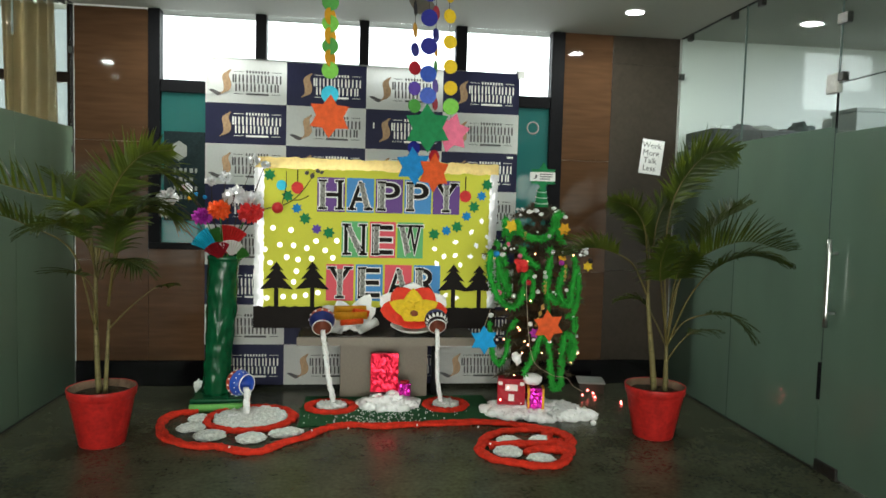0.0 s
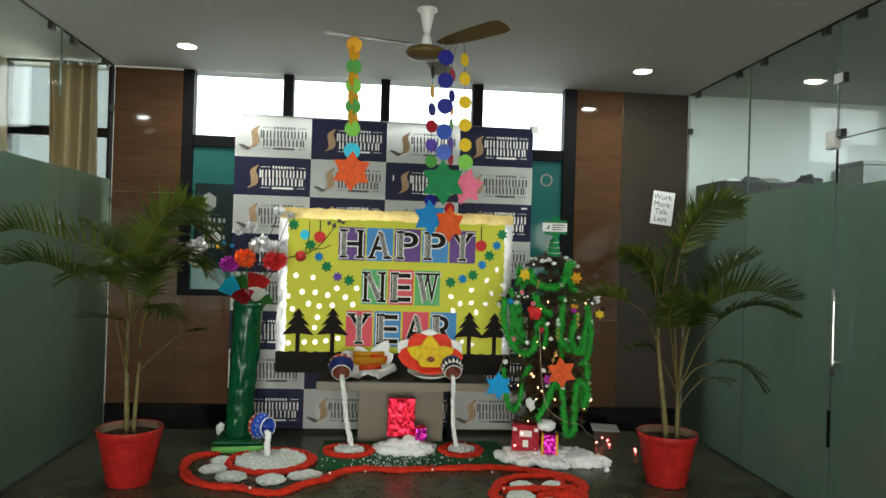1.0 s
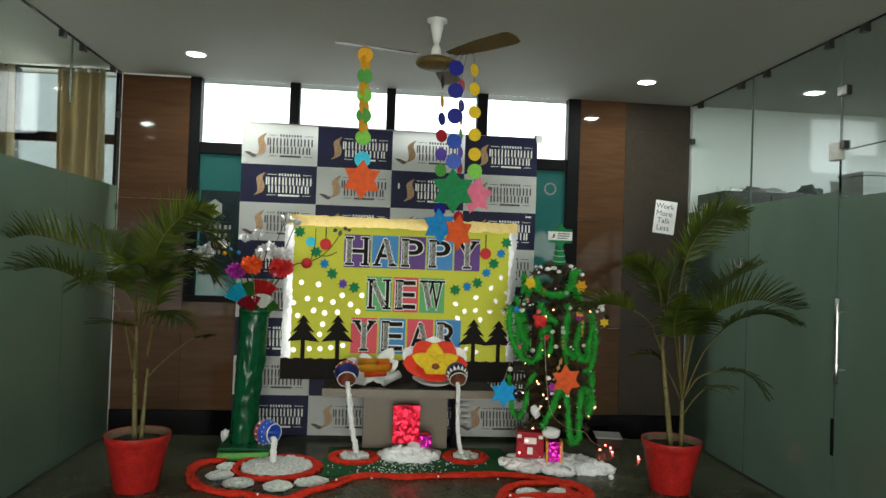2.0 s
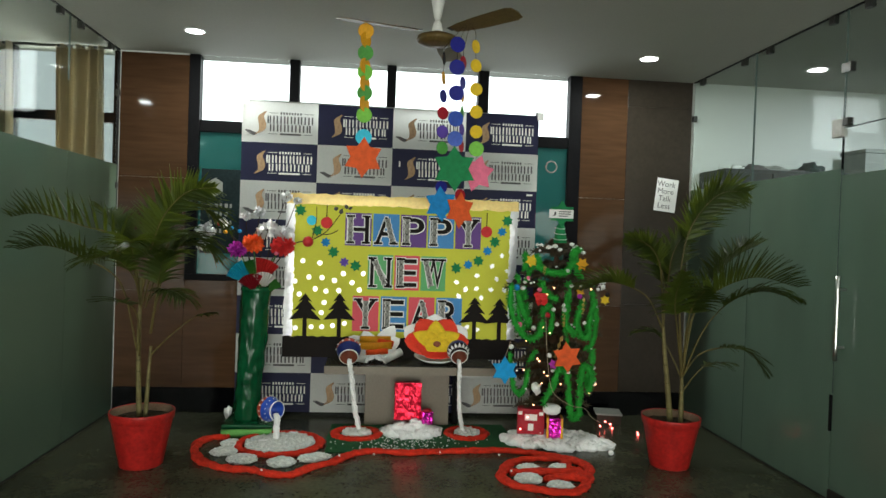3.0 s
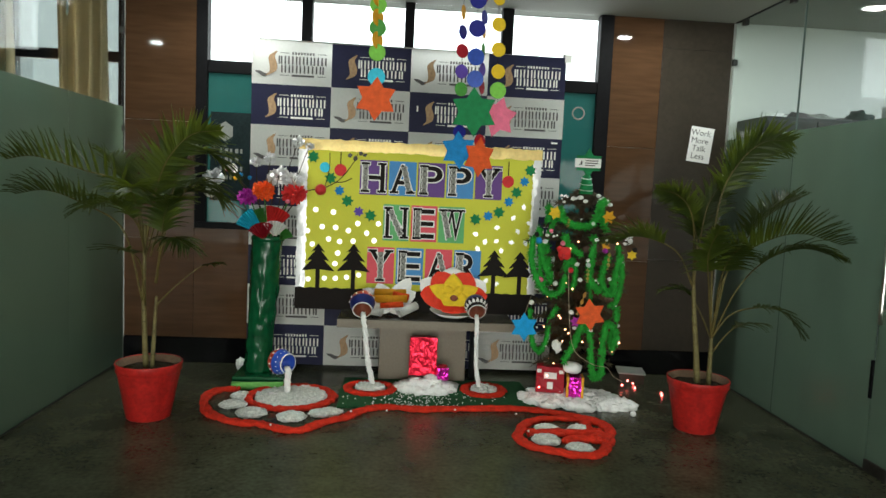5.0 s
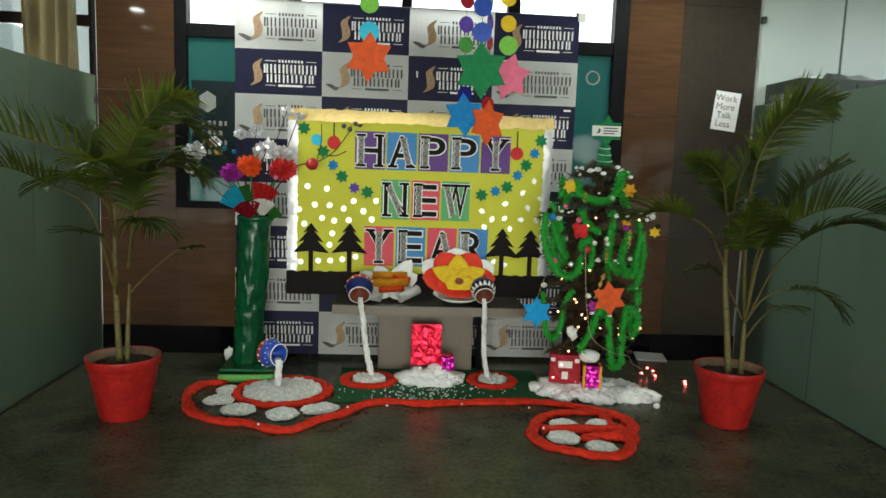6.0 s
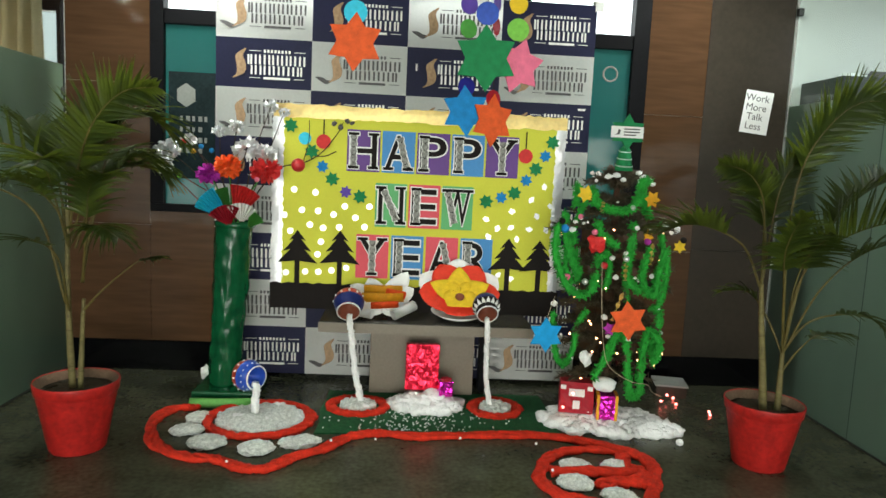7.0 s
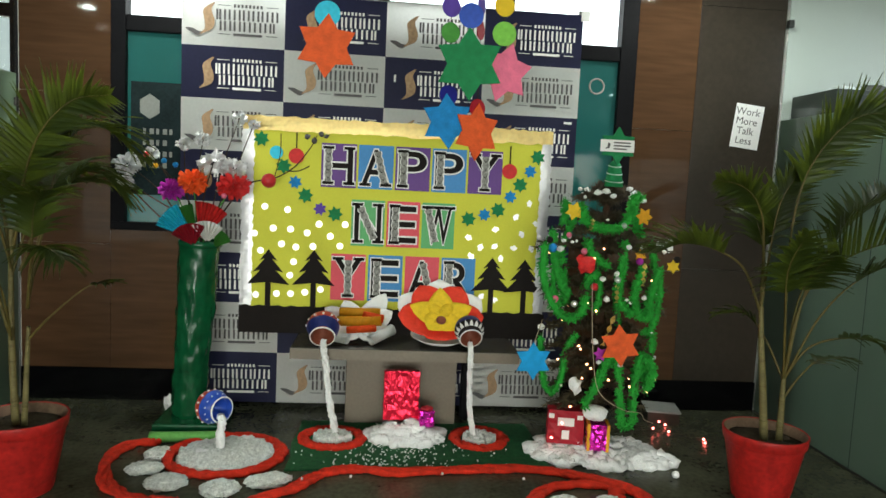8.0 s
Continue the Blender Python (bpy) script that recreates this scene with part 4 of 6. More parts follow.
def pond(cx, cy, rx, ry, inner, turn, label):
    ring = [(cx + rx * math.cos(a) * math.cos(turn) - ry * math.sin(a) * math.sin(turn), cy + rx * math.cos(a) * math.sin(turn) + ry * math.sin(a) * math.cos(turn)) for a in (2 * math.pi * i / 14 for i in range(14))]
    rope(ring, "orange-red wool ring round a small foam pond", 4, 0.019, 0.0145, True)
    th = thing("foam_pond", (cx, cy, 0), label, "foam pond", "foam ponds")
    bm = bmesh.new()
    rings = []
    n = 72
    for k, (f, z) in enumerate(((1.0, 0.002), (0.99, 0.028), (0.92, 0.034), (0.84, 0.037), (0.75, 0.039), (0.66, 0.041), (0.56, 0.043), (0.46, 0.045), (0.36, 0.047), (0.26, 0.05), (0.16, 0.052), (0.07, 0.053))):
        rings.append([bm.verts.new((cx + f * inner * (rx * math.cos(a) * math.cos(turn) - ry * math.sin(a) * math.sin(turn)) * (1 + 0.06 * noise.noise(Vector((math.cos(a) * 5, math.sin(a) * 5, cx)))),
                                    cy + f * inner * (rx * math.cos(a) * math.sin(turn) + ry * math.sin(a) * math.cos(turn)),
                                    z + (0.02 * noise.noise(Vector((math.cos(a) * f * rx * 24 + cx, math.sin(a) * f * ry * 24, 1))) + 0.014 * noise.noise(Vector((math.cos(a) * f * rx * 70, math.sin(a) * f * ry * 70, cx)))) * (k > 0))) for a in (2 * math.pi * i / n for i in range(n))])
    for a, b in zip(rings, rings[1:]):
        for i in range(n):
            bm.faces.new((a[i], a[(i + 1) % n], b[(i + 1) % n], b[i]))
    bm.faces.new(rings[-1])
    bm.faces.new(rings[0][::-1])
    part("foam_surface", bm, FOAM, th, smooth=True)
    for k in range(int(26 * rx)):
        a, f = rnd.uniform(0, 6.28), rnd.uniform(0.2, 0.95) * inner
        part("foam_lump", blob((cx + f * rx * math.cos(a), cy + f * ry * math.sin(a), 0.042), rnd.uniform(0.012, 0.028), sub=1, flat=0.5), COTTON, th)


pond(0.87, 4.47, 0.285, 0.26, 0.86, 0.2, "pale foam pond heaped inside a red wool ring")
pond(1.4, 4.72, 0.165, 0.145, 0.68, 0.0, "small foam pond under a pouring stream")
pond(2.238, 4.745, 0.142, 0.15, 0.68, 0.0, "small foam pond under a pouring stream")


def foam_stone(x, y, rx, ry, turn=0.0):
    bm = bmesh.new()
    vs = bmesh.ops.create_icosphere(bm, subdivisions=4, radius=1.0)["verts"]
    off = Vector((x * 7, y * 7, 0))
    for v in vs:
        k = 1 + 0.12 * noise.noise(v.co * 2 + off) + 0.1 * noise.noise(v.co * 8 + off) + 0.12 * noise.noise(v.co * 19 + off)
        q = Vector((v.co.x * rx * k, v.co.y * ry * k, max(-0.6, v.co.z) * 0.026 * k ** 2 + 0.016))
        v.co = T(x, y, 0) @ pose(0, 0, 0, 0, 0, turn) @ q
    tagged(link("foam_stone", mesh_of("foam_stone", bm, FOAM)), "flat white foam-bead stepping stone on the floor", "foam stone", "foam stones")


for x, y, rx, ry, t in ((0.53, 4.46, 0.068, 0.085, 0), (0.52, 4.285, 0.09, 0.062, 10), (0.668, 4.135, 0.1, 0.085, -8), (0.93, 4.07, 0.09, 0.085, 12), (1.136, 4.16, 0.11, 0.072, 18),
                        (2.543, 3.945, 0.08, 0.06, 0), (2.744, 3.945, 0.075, 0.055, 10), (2.495, 3.755, 0.088, 0.075, -15), (2.667, 3.63, 0.082, 0.06, -20)):
    foam_stone(x, y, rx, ry, t)


def cotton_heap(cx, cy, rx, ry, n, label, height=0.07):
    th = thing("cotton_snow", (cx, cy, 0), label, "cotton snow", "heaps of cotton snow")
    bm = bmesh.new()
    for k in range(n):
        a, f = rnd.uniform(0, 6.283), math.sqrt(rnd.random())
        r = rnd.uniform(0.024, 0.05)
        z = 0.016 + height * (1 - f) * rnd.uniform(0.2, 1.0)
        blob((cx + rx * f * math.cos(a), cy + ry * f * math.sin(a), z), r, bm, 0.9, 2, 0.7, 22)
    ob = part("cotton_tufts", bm, COTTON, th, smooth=True)
    ob["kind"] = "stuff"


cotton_heap(1.82, 4.76, 0.21, 0.13, 130, "heap of white cotton snow under a red gift", 0.095)
cotton_heap(2.85, 4.57, 0.35, 0.22, 300, "spread of white cotton snow under the tree", 0.06)
cotton_heap(3.12, 4.45, 0.13, 0.09, 70, "spread of white cotton snow beside the tree", 0.04)
tagged(link("foam_ball", mesh_of("foam_ball", blob((3.208, 4.261, 0.02), 0.02, None, 0.08), COTTON, True)), "small white foam ball on the floor", "foam ball")


# ---- gifts ----
def gift(name, x, y, z, w, d, h, mat, label, turn=0.0, bow=None, bands=None):
    th = thing(name, (x, y, z), label, "gift box", "wrapped gifts")
    bm = box(-w / 2, w / 2, -d / 2, d / 2, 0, h, 0.004)
    bmesh.ops.subdivide_edges(bm, edges=bm.edges[:], cuts=9, use_grid_fill=True)
    for v in bm.verts:
        v.co += Vector((noise.noise(v.co * 40), noise.noise(v.co * 55 + Vector((9, 0, 0))) + noise.noise(v.co * 24), 0)) * 0.005
    bmesh.ops.transform(bm, matrix=T(x, y, z) @ pose(0, 0, 0, 0, 0, turn), verts=bm.verts)
    part("wrapping", bm, mat, th)
    if bands:
        for k in (-1, 1):
            bm = box(k * w * 0.43 - 0.008, k * w * 0.43 + 0.008, -d / 2 - 0.003, d / 2 + 0.003, -0.001, h + 0.003)
            bmesh.ops.transform(bm, matrix=T(x, y, z) @ pose(0, 0, 0, 0, 0, turn), verts=bm.verts)
            part("ribbon", bm, bands, th, "pale gold ribbon edge")
    if bow:
        for k in range(5):
            part("bow_loop", blob((x + 0.02 * math.cos(k * 1.26), y - 0.01 + 0.02 * math.sin(k * 1.26), z + h + 0.012), 0.018, None, 0.4, 1, 0.7), bow, th)
    return th


gift("red_gift", 1.782, 4.82, 0.1, 0.205, 0.05, 0.288, RED_FOIL, "tall red crinkled-foil gift on cotton snow")
gift("pink_gift", 1.928, 4.76, 0.085, 0.085, 0.07, 0.092, PINK_FOIL, "small purple foil gift with dark bow", 8, CRIMSON)
gift("pink_gift", 2.855, 4.5, 0.065, 0.12, 0.1, 0.145, PINK_FOIL, "magenta foil gift box with pale ribbon edges", -10, None, AMBER)
g = gift("red_gift", 2.7, 4.6, 0.07, 0.2, 0.13, 0.19, CRIMSON, "dark red gift house with white paper panels", -12)
for dx, z0, z1, w in ((0, 0.175, 0.22, 0.09), (0.0, 0.1, 0.15, 0.04), (0.075, 0.215, 0.24, 0.03), (-0.08, 0.215, 0.24, 0.03)):
    bm = box(dx - w / 2, dx + w / 2, -0.072, -0.069, z0 - 0.07, z1 - 0.07)
    bmesh.ops.transform(bm, matrix=T(2.7, 4.6, 0.07) @ pose(0, 0, 0, 0, 0, -12), verts=bm.verts)
    part("paper_panel", bm, WHITE_PAPER, g, "white paper panel")

# ---- painted clay pots and cotton streams ----
def clay_pot(mouth, axis, r, body, rim_mat, band, label, beads, petals=False):
    """A small round water pot lying over, its mouth at one point and facing along axis."""
    th = thing("clay_pot", mouth, label, "clay pot", "painted clay pots")
    q = Vector(axis).normalized().to_track_quat("Z", "Y").to_matrix().to_4x4()
    m = T(*mouth) @ q
    mm = q.to_3x3()
    part("body", lathe([(0.0, -1.75 * r), (0.5 * r, -1.68 * r), (0.88 * r, -1.35 * r), (1.0 * r, -0.95 * r), (0.9 * r, -0.55 * r), (0.66 * r, -0.28 * r), (0.6 * r, -0.16 * r)], mouth, 32, None, q, caps=False), body, th, smooth=True)
    part("neck", lathe([(0.58 * r, -0.3 * r), (0.6 * r, -0.12 * r), (0.74 * r, 0.0), (0.72 * r, 0.04 * r), (0.64 * r, -0.1 * r), (0.56 * r, -0.5 * r), (0.0, -0.9 * r)], mouth, 32, None, q, caps=False), rim_mat, th, smooth=True)
    part("lip", lathe([(0.71 * r, -0.02 * r), (0.78 * r, 0.01 * r), (0.71 * r, 0.05 * r), (0.70 * r, 0.02 * r), (0.71 * r, -0.02 * r)], mouth, 28, None, q, caps=False), WHITE_PAPER, th, "white painted lip")
    part("painted_band", lathe([(0.995 * r, -0.82 * r), (0.925 * r, -0.57 * r), (0.7 * r, -0.28 * r), (0.61 * r, -0.2 * r)], mouth, 32, None, q, caps=False), band, th, "painted colour band", True)
    for k in range(beads):
        a = 2 * math.pi * k / beads
        if petals:
            bm = bmesh.new()
            tri = [(a - 0.19, 0.7, -0.33), (a + 0.19, 0.7, -0.33), (a + 0.12, 0.93, -0.52), (a, 1.02, -0.74), (a - 0.12, 0.93, -0.52)]
            bm.faces.new([bm.verts.new(m @ Vector((f * r * math.cos(t) * 1.02, f * r * math.sin(t) * 1.02, z * r))) for t, f, z in tri])
            bmesh.ops.solidify(bm, geom=bm.faces[:], thickness=0.001)
            part("painted_petal", bm, WHITE_PAPER, th)
            continue
        p = m @ Vector((1.0 * r * math.cos(a), 1.0 * r * math.sin(a), -0.98 * r))
        part("painted_bead", blob(p, 0.085 * r, None, 0.05, 1), WHITE_PAPER, th)
        if band is not BLUE_PAINT:
            continue
        p = m @ Vector((0.85 * r * math.cos(a + 0.2), 0.85 * r * math.sin(a + 0.2), -0.46 * r))
        part("painted_bead", blob(p, 0.05 * r, None, 0.05, 1), WHITE_PAPER, th)
    return th


clay_pot((1.322, 4.77, 0.585), (0.05, -0.88, -0.48), 0.094, RUST_PAINT, CLAY, NAVY_PAINT, "navy and red painted clay pot tipped over the table edge", 12)
clay_pot((2.165, 4.77, 0.598), (0.05, -0.88, -0.45), 0.086, NAVY_PAINT, CLAY, BLACK_PAPER, "dark clay pot with white petal border on the table edge", 16, True)
clay_pot((0.835, 4.51, 0.24), (0.76, -0.65, 0.02), 0.09, RUST_PAINT, BLUE_PAINT, BLUE_PAINT, "blue, red and white painted clay pot lying tilted", 14)


def stream(points, r, label):
    th = thing("cotton_stream", points[-1], label, "cotton stream", "cotton streams")
    line = spline(points, 12)
    length = sum((b - a).length for a, b in zip(line, line[1:]))
    n = max(24, int(length / 0.008))
    fine = [line[min(len(line) - 2, int(i / n * (len(line) - 1)))].lerp(line[min(len(line) - 1, int(i / n * (len(line) - 1)) + 1)], (i / n * (len(line) - 1)) % 1.0) for i in range(n)]
    for k in range(3):
        turn = [p + Vector((math.cos(i * 0.24 + k * 2.094), math.sin(i * 0.24 + k * 2.094), 0)) * r * 0.45 * (1 + 0.6 * noise.noise(Vector((i * 0.2, k * 9.0, p.x)))) for i, p in enumerate(fine)]
        part("cotton_strand", tube(turn, r * 0.6, 8, end=r * 0.72, rough=0.34), COTTON, th, smooth=True)
    for k, p in enumerate(fine[::3]):
        part("cotton_tuft", blob(p + Vector((rnd.uniform(-1, 1), rnd.uniform(-1, 0.4), 0)) * r * 0.95, r * rnd.uniform(0.25, 0.5), None, 0.9, 1), COTTON, th)


stream([(1.325, 4.79, 0.56), (1.335, 4.735, 0.515), (1.352, 4.73, 0.42), (1.378, 4.72, 0.22), (1.42, 4.71, 0.045)], 0.0175, "white cotton stream pouring from a clay pot")
stream([(2.165, 4.79, 0.57), (2.165, 4.735, 0.52), (2.165, 4.725, 0.36), (2.175, 4.72, 0.18), (2.2, 4.71, 0.045)], 0.015, "white cotton stream pouring from a clay pot")
stream([(0.825, 4.51, 0.21), (0.842, 4.475, 0.2), (0.842, 4.455, 0.13), (0.845, 4.45, 0.05)], 0.02, "short white cotton stream pouring from a clay pot")

# ---- paper flowers on the table ----
def petal(length, width, m, cup=0.15, tip=0.55):
    bm = bmesh.new()
    rows = []
    n = 9
    for i in range(n + 1):
        u = i / n
        w = width * (0.02 + 0.98 * max(0.0, math.sin(math.pi * (0.12 + 0.88 * u) ** 0.85)) ** tip)
        rows.append([bm.verts.new(m @ Vector((w * s, -cup * length * (u * u * 0.6) - 0.1 * width * (abs(s) ** 2), length * u))) for s in (-0.5, -0.25, 0, 0.25, 0.5)])
    for a, b in zip(rows, rows[1:]):
        for k in range(4):
            bm.faces.new((a[k], a[k + 1], b[k + 1], b[k]))
    bmesh.ops.remove_doubles(bm, verts=bm.verts[:], dist=1e-5)
    bmesh.ops.solidify(bm, geom=bm.faces[:], thickness=0.0012)
    return bm


def plate_flower():
    c = Vector((2.0, 4.95, 0.655))
    th = thing("paper_flower", (c.x, c.y, 0.51), "large layered yellow, orange and white paper flower", "paper flower", "paper flowers on the table")
    base = T(*c) @ pose(0, 0, 0, -46, 0, 0)
    for mat, n, ln, wd, off, dy, lab in ((WHITE_PAPER, 6, 0.29, 0.27, 0, 0.0, "broad white outer petal"), (VERMILION, 6, 0.255, 0.25, 30, -0.022, "broad vermilion middle petal"), (STAR_YELLOW, 5, 0.195, 0.155, 0, -0.05, "pointed yellow inner petal")):
        for k in range(n):
            angle = off + 360 * k / n
            low = math.cos(radians(angle)) < -0.45
            if low and mat is WHITE_PAPER:
                continue
            part("petal", petal(ln * (0.68 if low else 1), wd, base @ T(0, dy, 0) @ pose(0, 0, 0, 0, angle, 0), 0.2, 0.85 if mat is STAR_YELLOW else 0.55), mat, th, lab, True)
    part("flower_centre", lathe([(0, 0.006), (0.022, 0.004), (0.03, -0.004)], base @ Vector((0, -0.062, -0.03)), 16, None, pose(0, 0, 0, 44, 0, 0)), CLAY, th, "small dull brown centre")
    part("plate", lathe([(0.0, 0.0), (0.11, 0.004), (0.17, 0.03), (0.175, 0.03), (0.115, -0.004), (0.0, -0.008)], c + Vector((0, 0.0, -0.11)), 36, None, pose(0, 0, 0, 6, 0, 0)), WHITE_PAPER, th, "white paper plate", True)


def rolled_flower():
    c = Vector((1.52, 4.98, 0.6))
    th = thing("paper_flower", (c.x, c.y, 0.51), "paper flower with orange rolls inside curled white petals", "paper flower", "paper flowers on the table")

    def roll(a, b, r, mat, lab):
        bm = bmesh.new()
        ax = Vector(b) - Vector(a)
        q = ax.normalized().to_track_quat("Z", "Y").to_matrix().to_4x4()
        rows = []
        for i in range(29):
            ang = 2 * math.pi * 1.25 * i / 28
            rr = r * (1 - 0.012 * i)
            rows.append([bm.verts.new(Vector(a) + q.to_3x3() @ Vector((rr * math.cos(ang), rr * math.sin(ang), t * ax.length))) for t in (0, 0.5, 1)])
        for p0, p1 in zip(rows, rows[1:]):
            for k in range(2):
                bm.faces.new((p0[k], p1[k], p1[k + 1], p0[k + 1]))
        bmesh.ops.solidify(bm, geom=bm.faces[:], thickness=0.0015)
        part("paper_roll", bm, mat, th, lab, True)

    for p0, p1, r, mat in (((-0.13, -0.02, 0.035), (0.13, -0.05, 0.05), 0.034, AMBER), ((-0.07, -0.07, -0.005), (0.1, -0.08, 0.012), 0.024, ORANGE_PAPER), ((-0.12, 0.03, 0.08), (0.12, 0.01, 0.085), 0.032, AMBER), ((0.02, -0.02, 0.075), (0.14, -0.04, 0.06), 0.028, ORANGE_PAPER)):
        roll(c + Vector(p0), c + Vector(p1), r, mat, "rolled orange paper")
    for p0, p1, r in (((0.07, -0.13, -0.05), (0.2, -0.04, 0.0), 0.036), ((-0.2, -0.05, -0.04), (-0.06, -0.12, -0.05), 0.034)):
        roll(c + Vector(p0), c + Vector(p1), r, WHITE_PAPER, "rolled white paper petal")
    base = T(*c) @ pose(0, 0, 0, -42, 0, 0)
    for ang, ln in ((-62, 0.24), (-30, 0.2), (34, 0.27), (62, 0.22), (100, 0.18), (-100, 0.2)):
        part("petal", petal(ln, 0.15, base @ T(0, 0.02, 0) @ pose(0, 0, 0, 0, ang, 0), 0.3), WHITE_PAPER, th, "curled white petal", True)


plate_flower()
rolled_flower()

# ---- wrapped column with a bouquet ----
def wrapped_column():
    th = thing("wrapped_column", (0.57, 4.93, 0), "tall column wrapped in creased dark green film", "column")
    bm = bmesh.new()
    n, rows = 56, 60
    rings = []
    for j in range(rows + 1):
        u = j / rows
        z = 0.07 + 1.01 * u
        r = 0.094 + 0.018 * u
        cx = 0.548 + 0.05 * u
        ring = []
        for i in range(n):
            a = 2 * math.pi * i / n
            crease = 0.006 * noise.noise(Vector((math.cos(a) * 2, math.sin(a) * 2, z * 3))) + 0.016 * abs(noise.noise(Vector((math.cos(a) * 3 + z * 5, math.sin(a) * 3, z * 9)))) + 0.01 * abs(noise.noise(Vector((math.cos(a) * 5 - z * 7, math.sin(a) * 5, z * 4 + 7)))) - 0.008
            ring.append(bm.verts.new((cx + (r + crease) * math.cos(a), 4.93 + (r + crease) * math.sin(a), z)))
        rings.append(ring)
    for a, b in zip(rings, rings[1:]):
        for i in range(n):
            bm.faces.new((a[i], a[(i + 1) % n], b[(i + 1) % n], b[i]))
    bm.faces.new(rings[0][::-1])
    part("column_wrap", bm, GREEN_FILM, th, smooth=True)
    part("inside", lathe([(0.0, 1.03), (0.1, 1.03)], (0.603, 4.93, 0), 24), BLACK_PAPER, th)
    part("collar", lathe([(0.112, 1.05), (0.122, 1.06), (0.122, 1.085), (0.112, 1.09)], (0.604, 4.93, 0), 32, None, None, 0.05, False), GREEN_FILM, th, smooth=True)
    part("base", box(0.4, 0.78, 4.74, 5.1, 0.0, 0.07, 0.012), GREEN_FILM, th, "low base wrapped in green film")
    tagged(link("paper_roll", mesh_of("paper_roll", tube(spline([(0.42, 4.66, 0.03), (0.6, 4.665, 0.03), (0.78, 4.68, 0.032)], 4), 0.029, 16), PALE_GREEN, True)), "pale green rolled paper lying before the column", "paper roll")


wrapped_column()


def bouquet():
    base = Vector((0.603, 4.92, 1.04))
    th = thing("paper_bouquet", base, "bouquet of paper flowers, fans and silver sprays in the column", "bouquet")

    def pompom(c, r, mat, lab, n=46):
        c = Vector(c)
        bm = bmesh.new()
        for k in range(n):
            z = 1 - 2 * (k + 0.5) / n
            a = k * 2.4
            d = Vector((math.sqrt(1 - z * z) * math.cos(a), math.sqrt(1 - z * z) * math.sin(a), z * 0.85))
            s = d.orthogonal().normalized()
            t = d.cross(s)
            w = r * 0.34
            mid = c + d * r * 0.55
            tipc = c + d * r * rnd.uniform(0.9, 1.1)
            ring = [mid + s * w * math.cos(q) + t * w * 0.4 * math.sin(q) for q in (0, 1.57, 3.14, 4.71)]
            v = [bm.verts.new(p) for p in ring] + [bm.verts.new(tipc + s * w * e + t * w * rnd.uniform(-0.5, 0.5) + d * rnd.uniform(-0.1, 0.08) * r) for e in (-0.95, -0.35, 0.35, 0.95)] + [bm.verts.new(c)]
            for q in ((0, 1, 7, 6), (1, 2, 4, 5), (2, 3, 5, 4), (3, 0, 7, 6), (8, 1, 0), (8, 2, 1), (8, 3, 2), (8, 0, 3)):
                try:
                    bm.faces.new([v[i] for i in q])
                except ValueError:
                    pass
        f = part("flower_head", bm, mat, th, lab)
        part("flower_stem", tube(spline([base, base.lerp(c, 0.5) + Vector((0, -0.01, 0.03)), c], 5), 0.005, 6, end=0.003), LEAF_PAPER, f, "thin green stem")

    pompom((0.452, 4.9, 1.372), 0.072, MAGENTA, "purple tissue flower")
    pompom((0.575, 4.87, 1.42), 0.082, ORANGE_PAPER, "orange tissue flower")
    pompom((0.79, 4.89, 1.405), 0.09, RED_PAPER, "red tissue flower")

    def silver(c, r, bend):
        c = Vector(c)
        bm = bmesh.new()
        r *= 1.5
        n = 34
        for k in range(n):
            z = 1 - 2 * (k + 0.5) / n
            a = k * 2.4 + rnd.uniform(-0.4, 0.4)
            d = Vector((math.sqrt(1 - z * z) * math.cos(a), math.sqrt(1 - z * z) * math.sin(a), z * 0.9))
            s = (d.orthogonal().normalized() + Vector([rnd.uniform(-0.6, 0.6) for _ in range(3)])).normalized()
            u = d.cross(s).normalized()
            w = r * rnd.uniform(0.2, 0.32)
            top = c + d * r * rnd.uniform(0.75, 1.1)
            v = [bm.verts.new(q) for q in (c + d * r * 0.2, c + d * r * 0.6 + s * w + u * w * 0.3, top + s * w * 0.7 - u * w * 0.5, top + u * w * 0.6, top - s * w * 0.8 - u * w * 0.3, c + d * r * 0.6 - s * w)]
            for q in ((0, 1, 3), (1, 2, 3), (0, 3, 5), (3, 4, 5)):
                bm.faces.new([v[i] for i in q])
        f = part("silver_flower", bm, SILVER, th, "crumpled silver foil flower")
        part("twig", tube(spline([base + Vector((rnd.uniform(-0.03, 0.03), 0, 0)), base.lerp(c, 0.5) + Vector(bend), c], 6), 0.005, 6, end=0.003), TWIG, f, "thin dark twig")

    for c, r, b in (((0.22, 4.88, 1.5), 0.05, (0, 0, 0.06)), ((0.205, 4.87, 1.4), 0.036, (0, 0, -0.02)), ((0.68, 4.88, 1.53), 0.056, (-0.02, 0, 0.02)), ((0.79, 4.9, 1.5), 0.05, (0.02, 0, 0.0)),
                    ((0.605, 4.95, 1.66), 0.035, (-0.03, 0, 0.04)), ((0.5, 4.95, 1.63), 0.03, (-0.03, 0, 0.03)), ((0.80, 4.97, 1.79), 0.032, (0.0, 0, 0.05)), ((0.88, 4.97, 1.76), 0.026, (0.02, 0, 0.03)), ((0.33, 4.93, 1.57), 0.03, (0, 0, 0.05))):
        silver(c, r, b)
